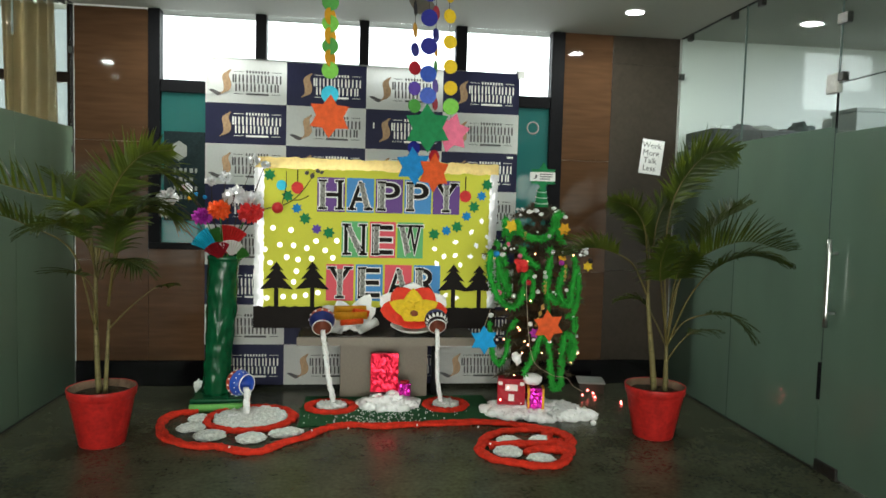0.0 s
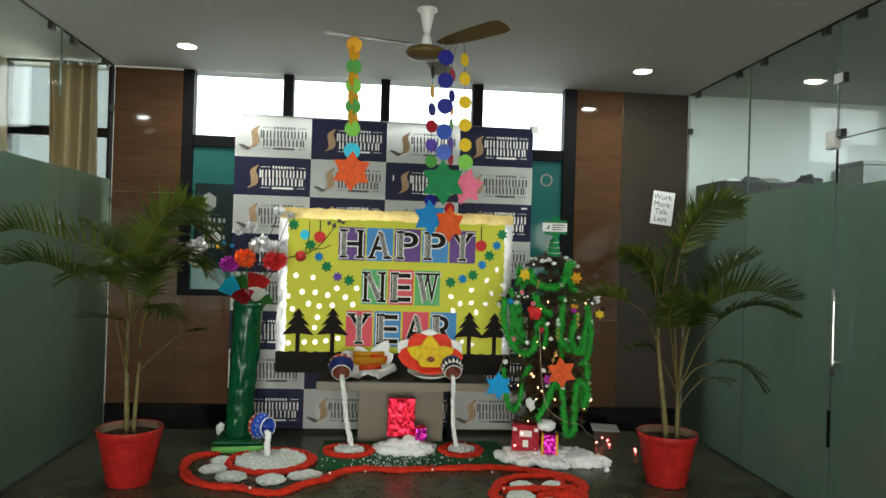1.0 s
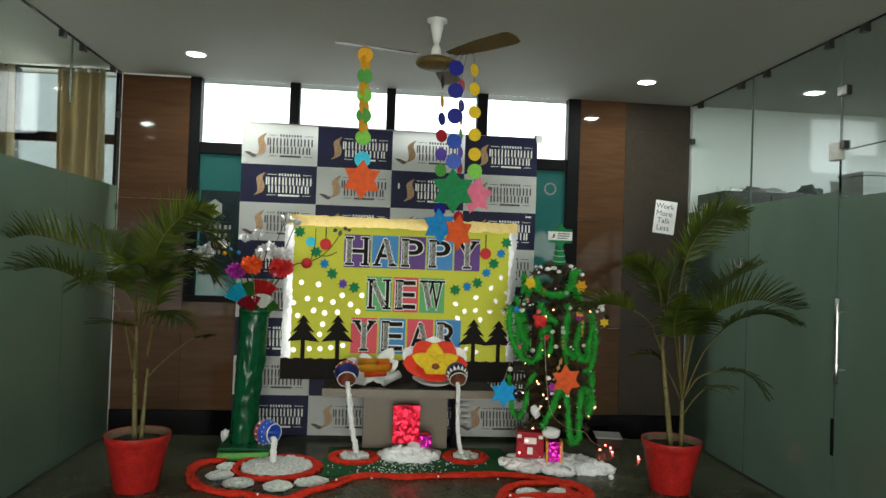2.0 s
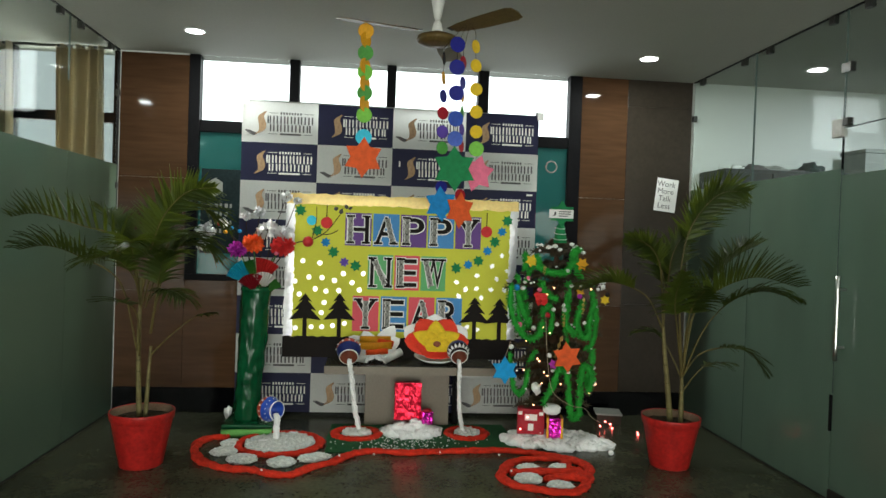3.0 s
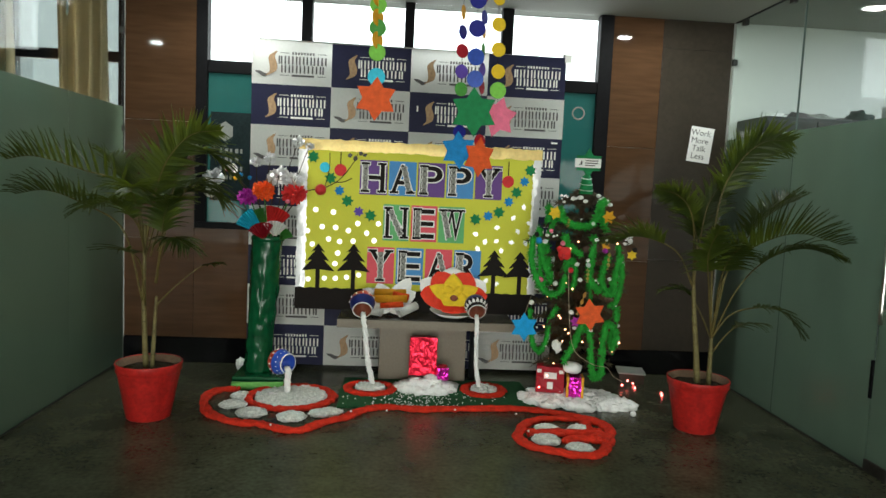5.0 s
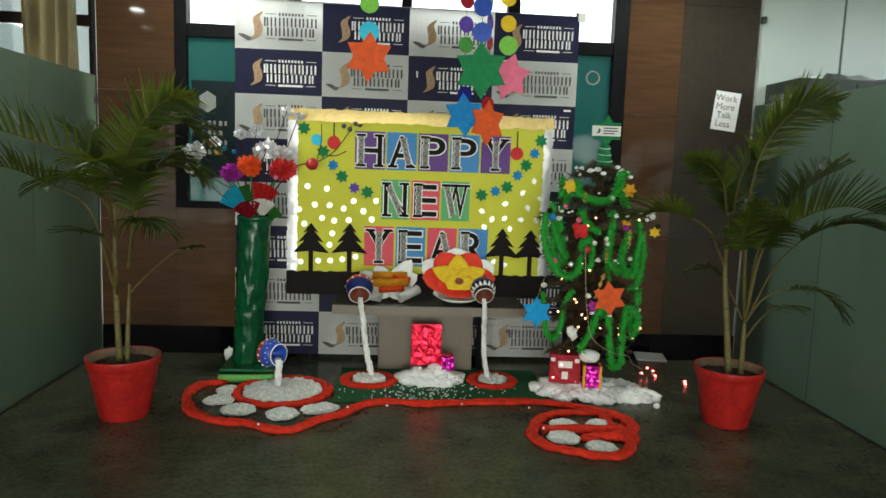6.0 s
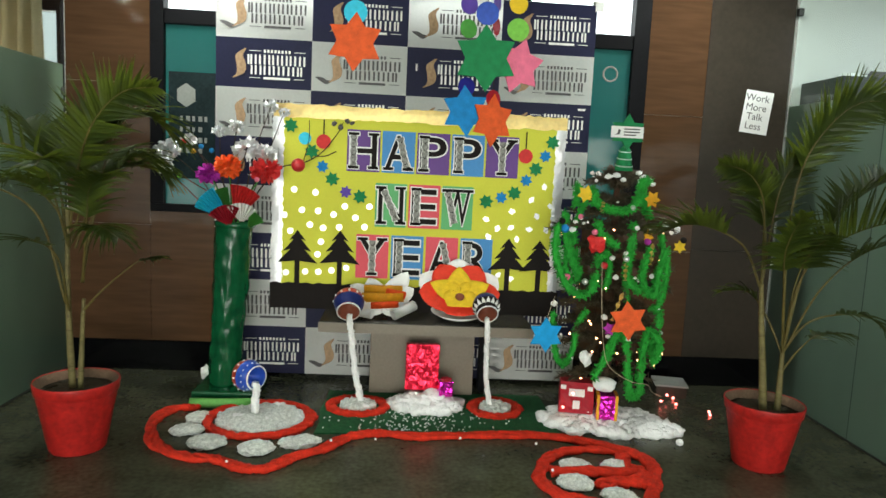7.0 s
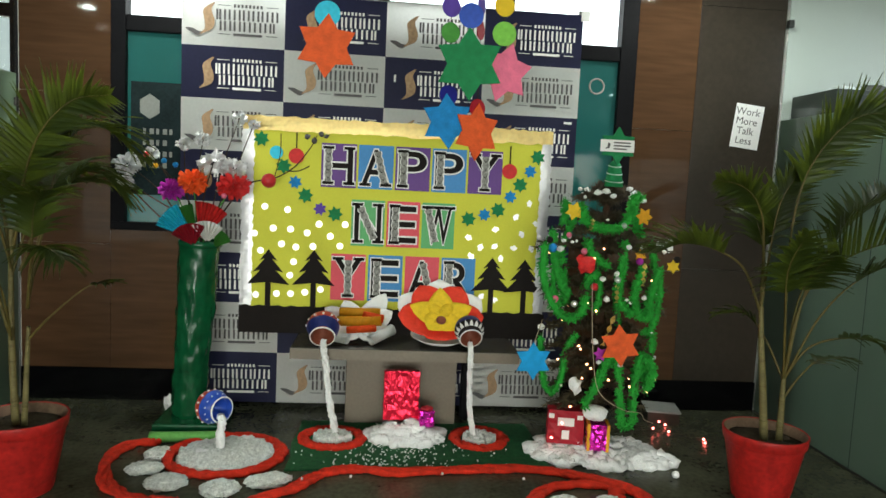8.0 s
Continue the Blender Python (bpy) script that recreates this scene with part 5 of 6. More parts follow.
    # long bare twig with a red bauble, reaching over the board
    tw = part("twig", tube(spline([base, (0.74, 4.92, 1.27), (0.86, 4.95, 1.42), (1.0, 4.98, 1.46), (1.11, 5.0, 1.53), (1.2, 5.02, 1.65), (1.235, 5.02, 1.72)], 6), 0.006, 6, end=0.0025), TWIG, th, "long bare dark twig")
    part("side_twig", tube(spline([(1.08, 4.99, 1.505), (1.14, 4.99, 1.51), (1.2, 4.98, 1.54)], 4), 0.0035, 6), TWIG, tw)
    part("side_twig", tube(spline([(1.0, 4.98, 1.46), (1.03, 4.99, 1.6), (1.03, 5.0, 1.72)], 4), 0.003, 6), TWIG, tw)
    for q in ((1.22, 5.02, 1.69), (1.26, 5.02, 1.73), (1.18, 5.02, 1.71), (1.29, 5.02, 1.72)):
        part("dry_bud", blob(q, 0.018, None, 0.6, 1), GREY_PRINT, tw)
    part("red_bauble", blob((0.975, 4.95, 1.445), 0.042, None, 0.03, 3), RED_PAINT, th, "shiny dark red bauble", True)
    for q, m in (((0.36, 4.9, 1.5), AMBER), ((0.4, 4.92, 1.53), STAR_BLUE), ((0.31, 4.9, 1.56), RED_PAINT), ((0.46, 4.93, 1.51), STAR_BLUE), ((0.28, 4.9, 1.35), LIME), ((0.755, 4.82, 1.35), STAR_PINK)):
        part("small_bead", blob(q, 0.016, None, 0.05, 2), m, th)
    part("twig", tube(spline([base, (0.5, 4.9, 1.22), (0.38, 4.9, 1.3), (0.28, 4.89, 1.36)], 5), 0.004, 6), TWIG, th)
    part("twig", tube(spline([base, (0.54, 4.93, 1.3), (0.42, 4.92, 1.46), (0.32, 4.91, 1.55)], 5), 0.004, 6), TWIG, th)

    def paper_fan(hub, r, a0, a1, mat, lab, dy):
        """A folded paper fan: pleats spread about a hub."""
        bm = bmesh.new()
        n = 16
        hubv = Vector(hub)
        inner, outer = [], []
        for i in range(n + 1):
            a = radians(a0 + (a1 - a0) * i / n)
            z = 0.006 if i % 2 else -0.006
            d = Vector((math.cos(a), 0, math.sin(a)))
            inner.append(bm.verts.new(hubv + d * r * 0.12 + Vector((0, dy + z * 0.2, 0))))
            outer.append(bm.verts.new(hubv + d * r + Vector((0, dy + z - 0.03, 0))))
        for i in range(n):
            bm.faces.new((inner[i], inner[i + 1], outer[i + 1], outer[i]))
        bmesh.ops.solidify(bm, geom=bm.faces[:], thickness=0.001)
        part("paper_fan", bm, mat, th, lab)

    h = (0.61, 4.85, 1.085)
    paper_fan(h, 0.235, 117, 158, CYAN, "bright blue folded paper fan", 0.0)
    paper_fan(h, 0.215, 96, 117, LEAF_PAPER, "green folded paper fan", 0.002)
    paper_fan((0.62, 4.84, 1.09), 0.225, 45, 94, RED_PAPER, "red folded paper fan", 0.0)
    paper_fan((0.67, 4.82, 1.085), 0.125, 42, 128, WHITE_PAPER, "white folded paper fan", -0.01)
    paper_fan((0.60, 4.82, 1.065), 0.13, 60, 150, CRIMSON, "dark red folded paper fan", -0.012)
    paper_fan((0.70, 4.83, 1.06), 0.11, 20, 80, LEAF_PAPER, "small green folded paper fan", -0.004)


bouquet()

# ---- potted palms ----
def frond(th, points, leaf=0.3, n=30, lift=0.9, start=0.36, droop=0.2, side=None, wide=0.0115):
    """One palm frond on a bent stalk, with two rows of narrow leaflets raised in a V.
    side: the direction in which the two rows spread; level if not given."""
    line = spline(points, 10)
    L = len(line)
    f = part("frond_stalk", tube(line, 0.0068, 6, end=0.0012), PALM_STEM, th, smooth=True)
    bm = bmesh.new()
    for k in range(n):
        u = start + (1 - start) * (k + 0.5) / n
        i = min(L - 2, int(u * (L - 1)))
        p = line[i].lerp(line[i + 1], u * (L - 1) - i)
        t = (line[min(i + 2, L - 1)] - line[max(i - 2, 0)]).normalized()
        side0 = Vector(side) - t * t.dot(Vector(side)) if side else t.cross(Vector((0, 0, 1)))
        side0 = side0.normalized() if side0.length > 0.05 else Vector((1, 0, 0))
        up = side0.cross(t).normalized()
        if up.z < 0 and not side:
            up = -up
        e = (k + 0.5) / n
        shape = (0.45 + 0.55 * math.sin(math.pi * min(1, 0.12 + e * 0.9)) ** 0.7) * (1 - 0.35 * e * e)
        for s in (-1, 1):
            ln = leaf * shape * random.uniform(0.86, 1.1)
            fwd = 0.6 + 0.75 * e
            dirn = (side0 * s + t * fwd + up * lift + Vector([random.uniform(-0.15, 0.15) for _ in range(3)])).normalized()
            wid = wide * (0.65 + 0.45 * shape)
            across = dirn.cross(up).normalized() * wid
            bend = droop * ln * random.uniform(0.6, 1.3)
            rows = []
            for j in range(6):
                v = j / 5
                q = p + dirn * ln * v + Vector((0, 0, -bend * v * v))
                q.x = max(LEFT_X + 0.02, min(RIGHT_X - 0.02, q.x))
                w = across * (0.5 + 0.5 * math.sin(math.pi * min(1, v + 0.3))) * (1 - v ** 3)
                rows.append((bm.verts.new(q - w), bm.verts.new(q + up * wid * -0.35), bm.verts.new(q + w)))
            for r0, r1 in zip(rows, rows[1:]):
                bm.faces.new((r0[0], r0[1], r1[1], r1[0]))
                bm.faces.new((r0[1], r0[2], r1[2], r1[1]))
    part("foliage", bm, PALM_LEAF, f, "narrow dark green leaflets", True)["kind"] = "stuff"


def flower_pot(th, x, y, r, h):
    part("pot", lathe([(0.0, 0.0), (0.64 * r, 0.0), (0.67 * r, 0.01), (0.94 * r, h - 0.062), (0.955 * r, h - 0.056), (0.985 * r, h - 0.052), (1.012 * r, h - 0.006), (1.005 * r, h), (0.975 * r, h), (0.97 * r, h - 0.004)], (x, y, 0), 48, None, None, 0.012, False), POT_RED, th, "red painted tapered pot", True)
    part("inner_wall", lathe([(0.972 * r, h - 0.003), (0.93 * r, h - 0.035), (0.885 * r, h - 0.09), (0.0, h - 0.095)], (x, y, 0), 40, None, None, 0.012, False), RAW_CLAY, th, "bare dusty clay inside", True)
    bm = lathe([(0.0, h - 0.045), (0.4 * r, h - 0.04), (0.7 * r, h - 0.045), (0.905 * r, h - 0.05)], (x, y, 0), 30)
    for v in bm.verts:
        v.co.z += 0.012 * noise.noise(v.co * 25)
    part("soil", bm, SOIL, th, "dry brown potting soil", True)


def cane(th, pts, r):
    line = spline(pts, 8)
    bm = bmesh.new()
    tube(line, r * 0.88, 10, bm, end=r * 0.5)
    part("cane", bm, PALM_TRUNK, th, "ringed yellow-brown cane", True)
    for k in range(3, len(line) - 2, 5):
        d = (line[k + 1] - line[k]).normalized()
        rr = r * 0.88 * (1 - 0.43 * k / len(line)) * 1.1
        part("cane_ring", tube([line[k] - d * 0.003, line[k] + d * 0.003], rr, 10), PALM_STEM, th)


def palm_left():
    x, y = 0.052, 4.07
    th = thing("potted_palm", (x, y, 0), "green areca palm in a red painted pot", "potted palm", "palms beside the display")
    flower_pot(th, x, y, 0.195, 0.35)
    cane(th, [(0.036, 4.06, 0.31), (0.025, 4.06, 0.6), (0.022, 4.06, 0.84), (0.026, 4.06, 1.2)], 0.02)
    cane(th, [(0.078, 4.05, 0.31), (0.089, 4.05, 0.55), (0.1, 4.05, 0.76)], 0.016)
    flat = (1, 0, -0.2)
    # two long fronds arching out to the glass
    frond(th, [(0.025, 4.05, 1.05), (-0.021, 4.0, 1.4), (-0.27, 3.88, 1.51), (-0.46, 3.76, 1.57), (-0.56, 3.65, 1.545)], 0.29, 20, 1.4, 0.3, 0.12, wide=0.0105)
    frond(th, [(0.017, 4.05, 0.73), (-0.071, 3.98, 1.16), (-0.25, 3.86, 1.315), (-0.4, 3.76, 1.385), (-0.52, 3.66, 1.36)], 0.28, 20, 1.1, 0.42, 0.3, wide=0.0105)
    # bright upright fronds spread towards the room
    frond(th, [(0.035, 4.06, 1.1), (0.1, 4.02, 1.4), (0.19, 3.97, 1.6), (0.33, 3.94, 1.74), (0.5, 3.9, 1.77)], 0.27, 32, 0.25, 0.24, 0.1, flat)
    frond(th, [(0.03, 4.06, 1.1), (0.06, 4.1, 1.36), (0.1, 4.14, 1.55), (0.19, 4.2, 1.7)], 0.27, 26, 0.2, 0.3, 0.1, flat)
    # darker fronds towards the window
    frond(th, [(0.088, 4.06, 0.84), (0.138, 4.12, 1.27), (0.215, 4.2, 1.6), (0.314, 4.3, 1.66), (0.44, 4.4, 1.54)], 0.26, 28, 0.6, 0.45, 0.5)
    frond(th, [(0.088, 4.06, 0.84), (0.146, 4.1, 1.2), (0.25, 4.15, 1.42), (0.344, 4.2, 1.45), (0.424, 4.25, 1.35)], 0.24, 26, 0.5, 0.45, 0.5)
    frond(th, [(0.03, 4.06, 0.98), (-0.03, 4.1, 1.3), (-0.157, 4.2, 1.49), (-0.286, 4.3, 1.6)], 0.28, 26, 0.9, 0.35, 0.2)
    frond(th, [(0.03, 4.06, 1.0), (0.02, 3.95, 1.26), (0.05, 3.8, 1.42), (0.1, 3.64, 1.4)], 0.24, 24, 0.3, 0.4, 0.4)
    frond(th, [(0.05, 4.08, 1.0), (0.1, 4.2, 1.3), (0.12, 4.36, 1.46), (0.1, 4.52, 1.44)], 0.26, 24, 0.4, 0.35, 0.4)
    frond(th, [(0.03, 4.06, 1.0), (0.0, 4.0, 1.2), (-0.08, 3.85, 1.33), (-0.16, 3.68, 1.3)], 0.24, 22, 0.4, 0.4, 0.4)
    frond(th, [(0.09, 4.06, 0.84), (0.14, 4.0, 1.1), (0.2, 3.9, 1.3), (0.3, 3.8, 1.37)], 0.24, 22, 0.4, 0.42, 0.4)
    frond(th, [(0.03, 4.06, 1.0), (0.08, 4.15, 1.25), (0.2, 4.3, 1.4), (0.36, 4.45, 1.38)], 0.26, 24, 0.4, 0.4, 0.4)
    # short low fronds
    frond(th, [(0.097, 4.05, 0.7), (0.212, 4.02, 0.82), (0.371, 4.0, 0.954), (0.48, 3.98, 0.985)], 0.11, 9, 0.2, 0.72, 0.3)
    frond(th, [(0.035, 4.04, 0.7), (0.062, 3.9, 0.96), (0.03, 3.8, 1.06), (-0.02, 3.7, 1.085)], 0.2, 7, 0.1, 0.55, 0.2, wide=0.009)
    frond(th, [(0.098, 4.05, 0.84), (0.161, 3.95, 1.06), (0.258, 3.85, 1.14), (0.37, 3.78, 1.1)], 0.2, 18, 0.2, 0.45, 0.5)


def palm_right():
    x, y = 3.545, 4.05
    th = thing("potted_palm", (x, y, 0), "tall areca palm in a red painted pot by the glass", "potted palm", "palms beside the display")
    flower_pot(th, x, y, 0.195, 0.345)
    cane(th, [(3.537, 4.04, 0.29), (3.505, 4.04, 0.57), (3.48, 4.04, 0.76), (3.46, 4.04, 0.96)], 0.023)
    cane(th, [(3.607, 4.03, 0.29), (3.604, 4.03, 0.5), (3.601, 4.03, 0.64)], 0.02)
    flat, c, q = (1, 0, -0.2), (3.46, 4.04, 0.93), (3.602, 4.03, 0.6)
    # bright upright fronds spread towards the room
    frond(th, [q, (3.55, 4.0, 1.2), (3.575, 3.98, 1.55), (3.67, 3.95, 1.76), (3.79, 3.92, 1.87), (3.94, 3.9, 1.88)], 0.255, 48, 0.25, 0.4, 0.08, flat)
    frond(th, [c, (3.42, 4.0, 1.28), (3.37, 3.97, 1.43), (3.27, 3.94, 1.52), (3.13, 3.92, 1.55)], 0.165, 24, 0.3, 0.42, 0.1, (1, 0, 0.4))
    frond(th, [c, (3.489, 4.05, 1.26), (3.52, 4.06, 1.45), (3.6, 4.07, 1.6)], 0.22, 24, 0.2, 0.4, 0.12, flat)
    # side fronds
    frond(th, [c, (3.344, 4.02, 1.142), (3.177, 4.0, 1.23), (3.015, 3.98, 1.25), (2.88, 3.96, 1.2)], 0.26, 26, 0.9, 0.42, 0.25)
    frond(th, [q, (3.62, 3.98, 0.98), (3.72, 3.9, 1.19), (3.93, 3.75, 1.32), (4.14, 3.6, 1.27)], 0.33, 36, 1.25, 0.34, 0.12)
    frond(th, [q, (3.69, 3.93, 0.94), (3.81, 3.82, 1.15), (3.96, 3.7, 1.235), (4.1, 3.58, 1.2)], 0.26, 28, 0.5, 0.45, 0.35)
    frond(th, [q, (3.68, 4.04, 1.05), (3.84, 4.06, 1.32), (4.0, 4.08, 1.46), (4.15, 4.1, 1.53)], 0.26, 26, 0.9, 0.45, 0.2)
    frond(th, [(3.602, 4.03, 0.61), (3.715, 4.03, 0.765), (3.89, 4.02, 0.82), (4.06, 4.0, 0.795), (4.16, 3.97, 0.67)], 0.17, 15, 0.5, 0.45, 0.5)
    frond(th, [(3.603, 4.03, 0.5), (3.703, 4.06, 0.614), (3.827, 4.1, 0.69), (4.013, 4.12, 0.7)], 0.15, 9, 0.3, 0.55, 0.5)
    frond(th, [q, (3.5, 3.9, 0.93), (3.43, 3.8, 1.16), (3.44, 3.7, 1.34)], 0.24, 22, 0.3, 0.5, 0.3, flat)
    frond(th, [q, (3.61, 4.0, 0.95), (3.62, 3.92, 1.13), (3.66, 3.82, 1.24)], 0.22, 20, 0.3, 0.5, 0.3, flat)
    frond(th, [q, (3.53, 4.1, 0.79), (3.448, 4.15, 0.9), (3.33, 4.2, 0.89)], 0.17, 12, 0.4, 0.5, 0.4)
    frond(th, [c, (3.5, 4.12, 1.2), (3.52, 4.25, 1.36), (3.58, 4.42, 1.4)], 0.24, 22, 0.35, 0.4, 0.3)


palm_left()
palm_right()

# ---- decorated tree ----
TX, TY = 2.86, 4.62


def six_star(name, c, r, mat, parent, label="", thick=0.006, turn=90, lean=0.0, tilt=0.0):
    return part(name, prism(star_outline(r, 0.6, 6, turn), thick, T(*c) @ pose(0, 0, 0, tilt, 0, lean)), mat, parent, label)


def christmas_tree():
    th = thing("decorated_tree", (TX, TY, 0), "small dark artificial tree hung with green garlands and ornaments", "decorated tree")
    part("trunk", tube(spline([(TX, TY, 0.02), (TX, TY, 0.5), (TX, TY, 1.0), (TX, TY, 1.56)], 6), 0.05, 12, end=0.012, rough=0.1), BARK, th, "dark brown trunk", True)
    part("stand", lathe([(0.0, 0.0), (0.13, 0.0), (0.11, 0.05), (0.04, 0.07), (0.03, 0.1)], (TX, TY, 0), 20), BARK, th)
    for z0, reach, count, sag in ((1.5, 0.1, 6, -0.03), (1.44, 0.19, 9, 0.0), (1.34, 0.17, 7, -0.02), (1.26, 0.26, 10, -0.02), (1.17, 0.36, 14, 0.0), (1.06, 0.3, 9, -0.03), (0.97, 0.33, 11, -0.04), (0.85, 0.34, 11, -0.04), (0.74, 0.3, 9, -0.04), (0.64, 0.32, 10, -0.05), (0.52, 0.3, 9, -0.06), (0.42, 0.27, 8, -0.06), (0.32, 0.26, 8, -0.06)):
        for k in range(count):
            a = 2 * math.pi * (k + rnd.uniform(-0.25, 0.25)) / count + z0 * 9
            ln = reach * rnd.uniform(0.82, 1.1)
            tip = Vector((TX + ln * math.cos(a), TY + ln * math.sin(a) * 0.8, z0 + sag + rnd.uniform(-0.02, 0.03)))
            line = spline([(TX, TY, z0 - 0.03), Vector((TX, TY, z0)).lerp(tip, 0.5) + Vector((0, 0, 0.015)), tip], 6)
            bm = tube(line, 0.005, 5, end=0.003)
            for j, p in enumerate(line[1:], 1):
                d = (line[j] - line[j - 1]).normalized()
                for _ in range(16):
                    o = Vector((rnd.gauss(0, 1), rnd.gauss(0, 1), rnd.gauss(0, 1))).normalized()
                    o = (o + d * 0.6).normalized() * rnd.uniform(0.03, 0.06)
                    s = o.orthogonal().normalized() * 0.0042
                    q = p - d * rnd.uniform(0, 0.03)
                    bm.faces.new([bm.verts.new(q - s), bm.verts.new(q + s), bm.verts.new(q + o)])
            part("branch", bm, NEEDLES, th)

    def garland(pts, depth=4.4, r=0.029):
        line = spline([(x, depth + 0.02 * math.sin(3 * k), z) for k, (x, z) in enumerate(pts)], 9)
        bm = tube(line, r * 0.6, 7, rough=0.15)
        for p in line:
            for _ in range(20):
                o = Vector((rnd.gauss(0, 1), rnd.gauss(0, 1), rnd.gauss(0, 1))).normalized() * rnd.uniform(0.8, 1.15) * r
                s = o.orthogonal().normalized() * 0.0035
                q = p + Vector((rnd.uniform(-1, 1), 0, rnd.uniform(-1, 1))) * 0.008
                bm.faces.new([bm.verts.new(q - s), bm.verts.new(q + s), bm.verts.new(q + o + s), bm.verts.new(q + o - s)])
        part("garland", bm, CHENILLE, th, "bright green chenille garland")

    garland([(2.66, 1.39), (2.68, 1.32), (2.74, 1.29), (2.8, 1.28), (2.87, 1.29), (2.92, 1.36), (2.93, 1.44), (2.97, 1.45)])
    garland([(2.53, 1.25), (2.54, 1.14), (2.58, 1.0), (2.63, 0.92)], 4.47)
    garland([(2.48, 1.18), (2.48, 1.03), (2.54, 0.87), (2.63, 0.8), (2.7, 0.84), (2.72, 0.97), (2.74, 1.04)], 4.42)
    garland([(2.69, 1.21), (2.73, 1.14), (2.8, 1.09)], 4.38)
    garland([(2.89, 1.21), (2.89, 1.08), (2.87, 1.0), (2.89, 0.9), (2.95, 0.84)], 4.38)
    garland([(3.01, 1.08), (2.98, 0.98), (2.97, 0.9), (3.01, 0.83), (3.05, 0.83), (3.07, 0.95), (3.09, 1.08)], 4.4)
    garland([(2.5, 0.68), (2.51, 0.56), (2.53, 0.44), (2.58, 0.38), (2.62, 0.46), (2.64, 0.6), (2.68, 0.7)], 4.47, 0.02)
    garland([(2.74, 0.34), (2.81, 0.47), (2.85, 0.58), (2.9, 0.58), (2.93, 0.36), (2.96, 0.23), (3.0, 0.26), (3.01, 0.4), (3.01, 0.56), (3.05, 0.61), (3.09, 0.54), (3.08, 0.42)], 4.4)
    garland([(3.12, 0.71), (3.12, 0.61), (3.08, 0.45)], 4.5)
    garland([(2.94, 1.42), (2.97, 1.31), (2.99, 1.26)], 4.44)
    garland([(2.6, 1.41), (2.6, 1.3)], 4.5)
    garland([(2.62, 1.12), (2.64, 0.98), (2.66, 0.85)], 4.6)
    garland([(2.56, 1.1), (2.56, 0.95), (2.6, 0.86)], 4.5, 0.02)
    garland([(2.78, 1.05), (2.8, 0.94), (2.78, 0.84)], 4.45, 0.02)
    garland([(3.13, 1.02), (3.13, 0.88), (3.1, 0.76), (3.06, 0.72)], 4.46, 0.022)
    garland([(2.93, 1.0), (2.91, 0.88), (2.93, 0.76)], 4.5, 0.02)
    garland([(2.86, 0.56), (2.84, 0.46), (2.8, 0.4)], 4.48, 0.02)
    garland([(3.04, 0.5), (3.05, 0.38), (3.02, 0.32)], 4.5, 0.02)
    garland([(2.68, 1.4), (2.64, 1.3), (2.6, 1.2), (2.58, 1.12)], 4.5, 0.02)
    garland([(3.14, 1.2), (3.16, 1.0), (3.12, 0.84)], 4.62)

    # top star with a paper label
    st = part("top_star", prism(star_outline(0.1, 0.6, 6, 90), 0.012, T(2.843, 4.45, 1.712)), STAR_GREEN, th, "dark green glitter star")
    lb = part("paper_label", box(2.745, 2.925, 4.436, 4.438, 1.68, 1.742), WHITE_PAPER, st, "white printed label")
    tw = bmesh.new()
    lathe([(0.05, 1.5), (0.04, 1.56), (0.03, 1.62), (0.012, 1.64)], (2.85, 4.5, 0), 16, tw)
    cone = part("top_cone", tw, STAR_GREEN, th, "green paper cone with silver wire", True)
    for z, r in ((1.53, 0.047), (1.57, 0.04), (1.61, 0.033)):
        part("silver_wire", tube([(2.85 + r * math.cos(a), 4.5 + r * math.sin(a), z + 0.008 * math.sin(a)) for a in (0.5 * i for i in range(14))], 0.003, 5), SILVER, cone)
    six_star("orange_star", (2.872, 4.29, 0.69), 0.112, STAR_ORANGE, th, "large orange glitter star", turn=96)
    six_star("blue_star", (2.45, 4.4, 0.57), 0.102, BRIGHT_BLUE, th, "bright blue glitter star", turn=92)
    part("star_cord", tube([(2.45, 4.402, 0.665), (2.5, 4.46, 0.78)], 0.002, 5), WIRE, th)
    for c, r, m in (((2.62, 4.4, 1.365), 0.05, STAR_YELLOW), ((3.0, 4.42, 1.35), 0.05, AMBER), ((3.19, 4.45, 1.09), 0.038, STAR_YELLOW), ((2.98, 4.38, 1.15), 0.035, AMBER), ((2.79, 4.34, 0.63), 0.04, MAGENTA)):
        six_star("small_star", c, r, m, th, "small glitter star", 0.004, rnd.uniform(60, 120), rnd.uniform(-25, 25))
    part("red_ornament", blob((2.685, 4.36, 1.095), 0.05, None, 1.2, 2, 0.95, 24), RED_PAPER, th, "crumpled red paper ornament")
    for c, m, r in (((2.505, 4.42, 1.21), BLACK_PAPER, 0.018), ((2.52, 4.41, 1.17), STAR_BLUE, 0.024), ((2.97, 4.36, 1.12), MAGENTA, 0.02), ((3.2, 4.43, 1.13), BLACK_PAPER, 0.018), ((2.74, 4.36, 0.98), RED_PAINT, 0.02), ((2.65, 4.4, 0.88), SILVER, 0.018), ((2.55, 4.42, 0.9), STAR_PINK, 0.02), ((2.68, 4.38, 1.16), STAR_PINK, 0.018), ((2.86, 4.36, 1.02), SILVER, 0.018), ((2.6, 4.4, 1.24), STAR_PINK, 0.015), ((2.88, 4.38, 1.3), SILVER, 0.016)):
        part("bauble", blob(c, r, None, 0.12, 2), m, th, smooth=True)
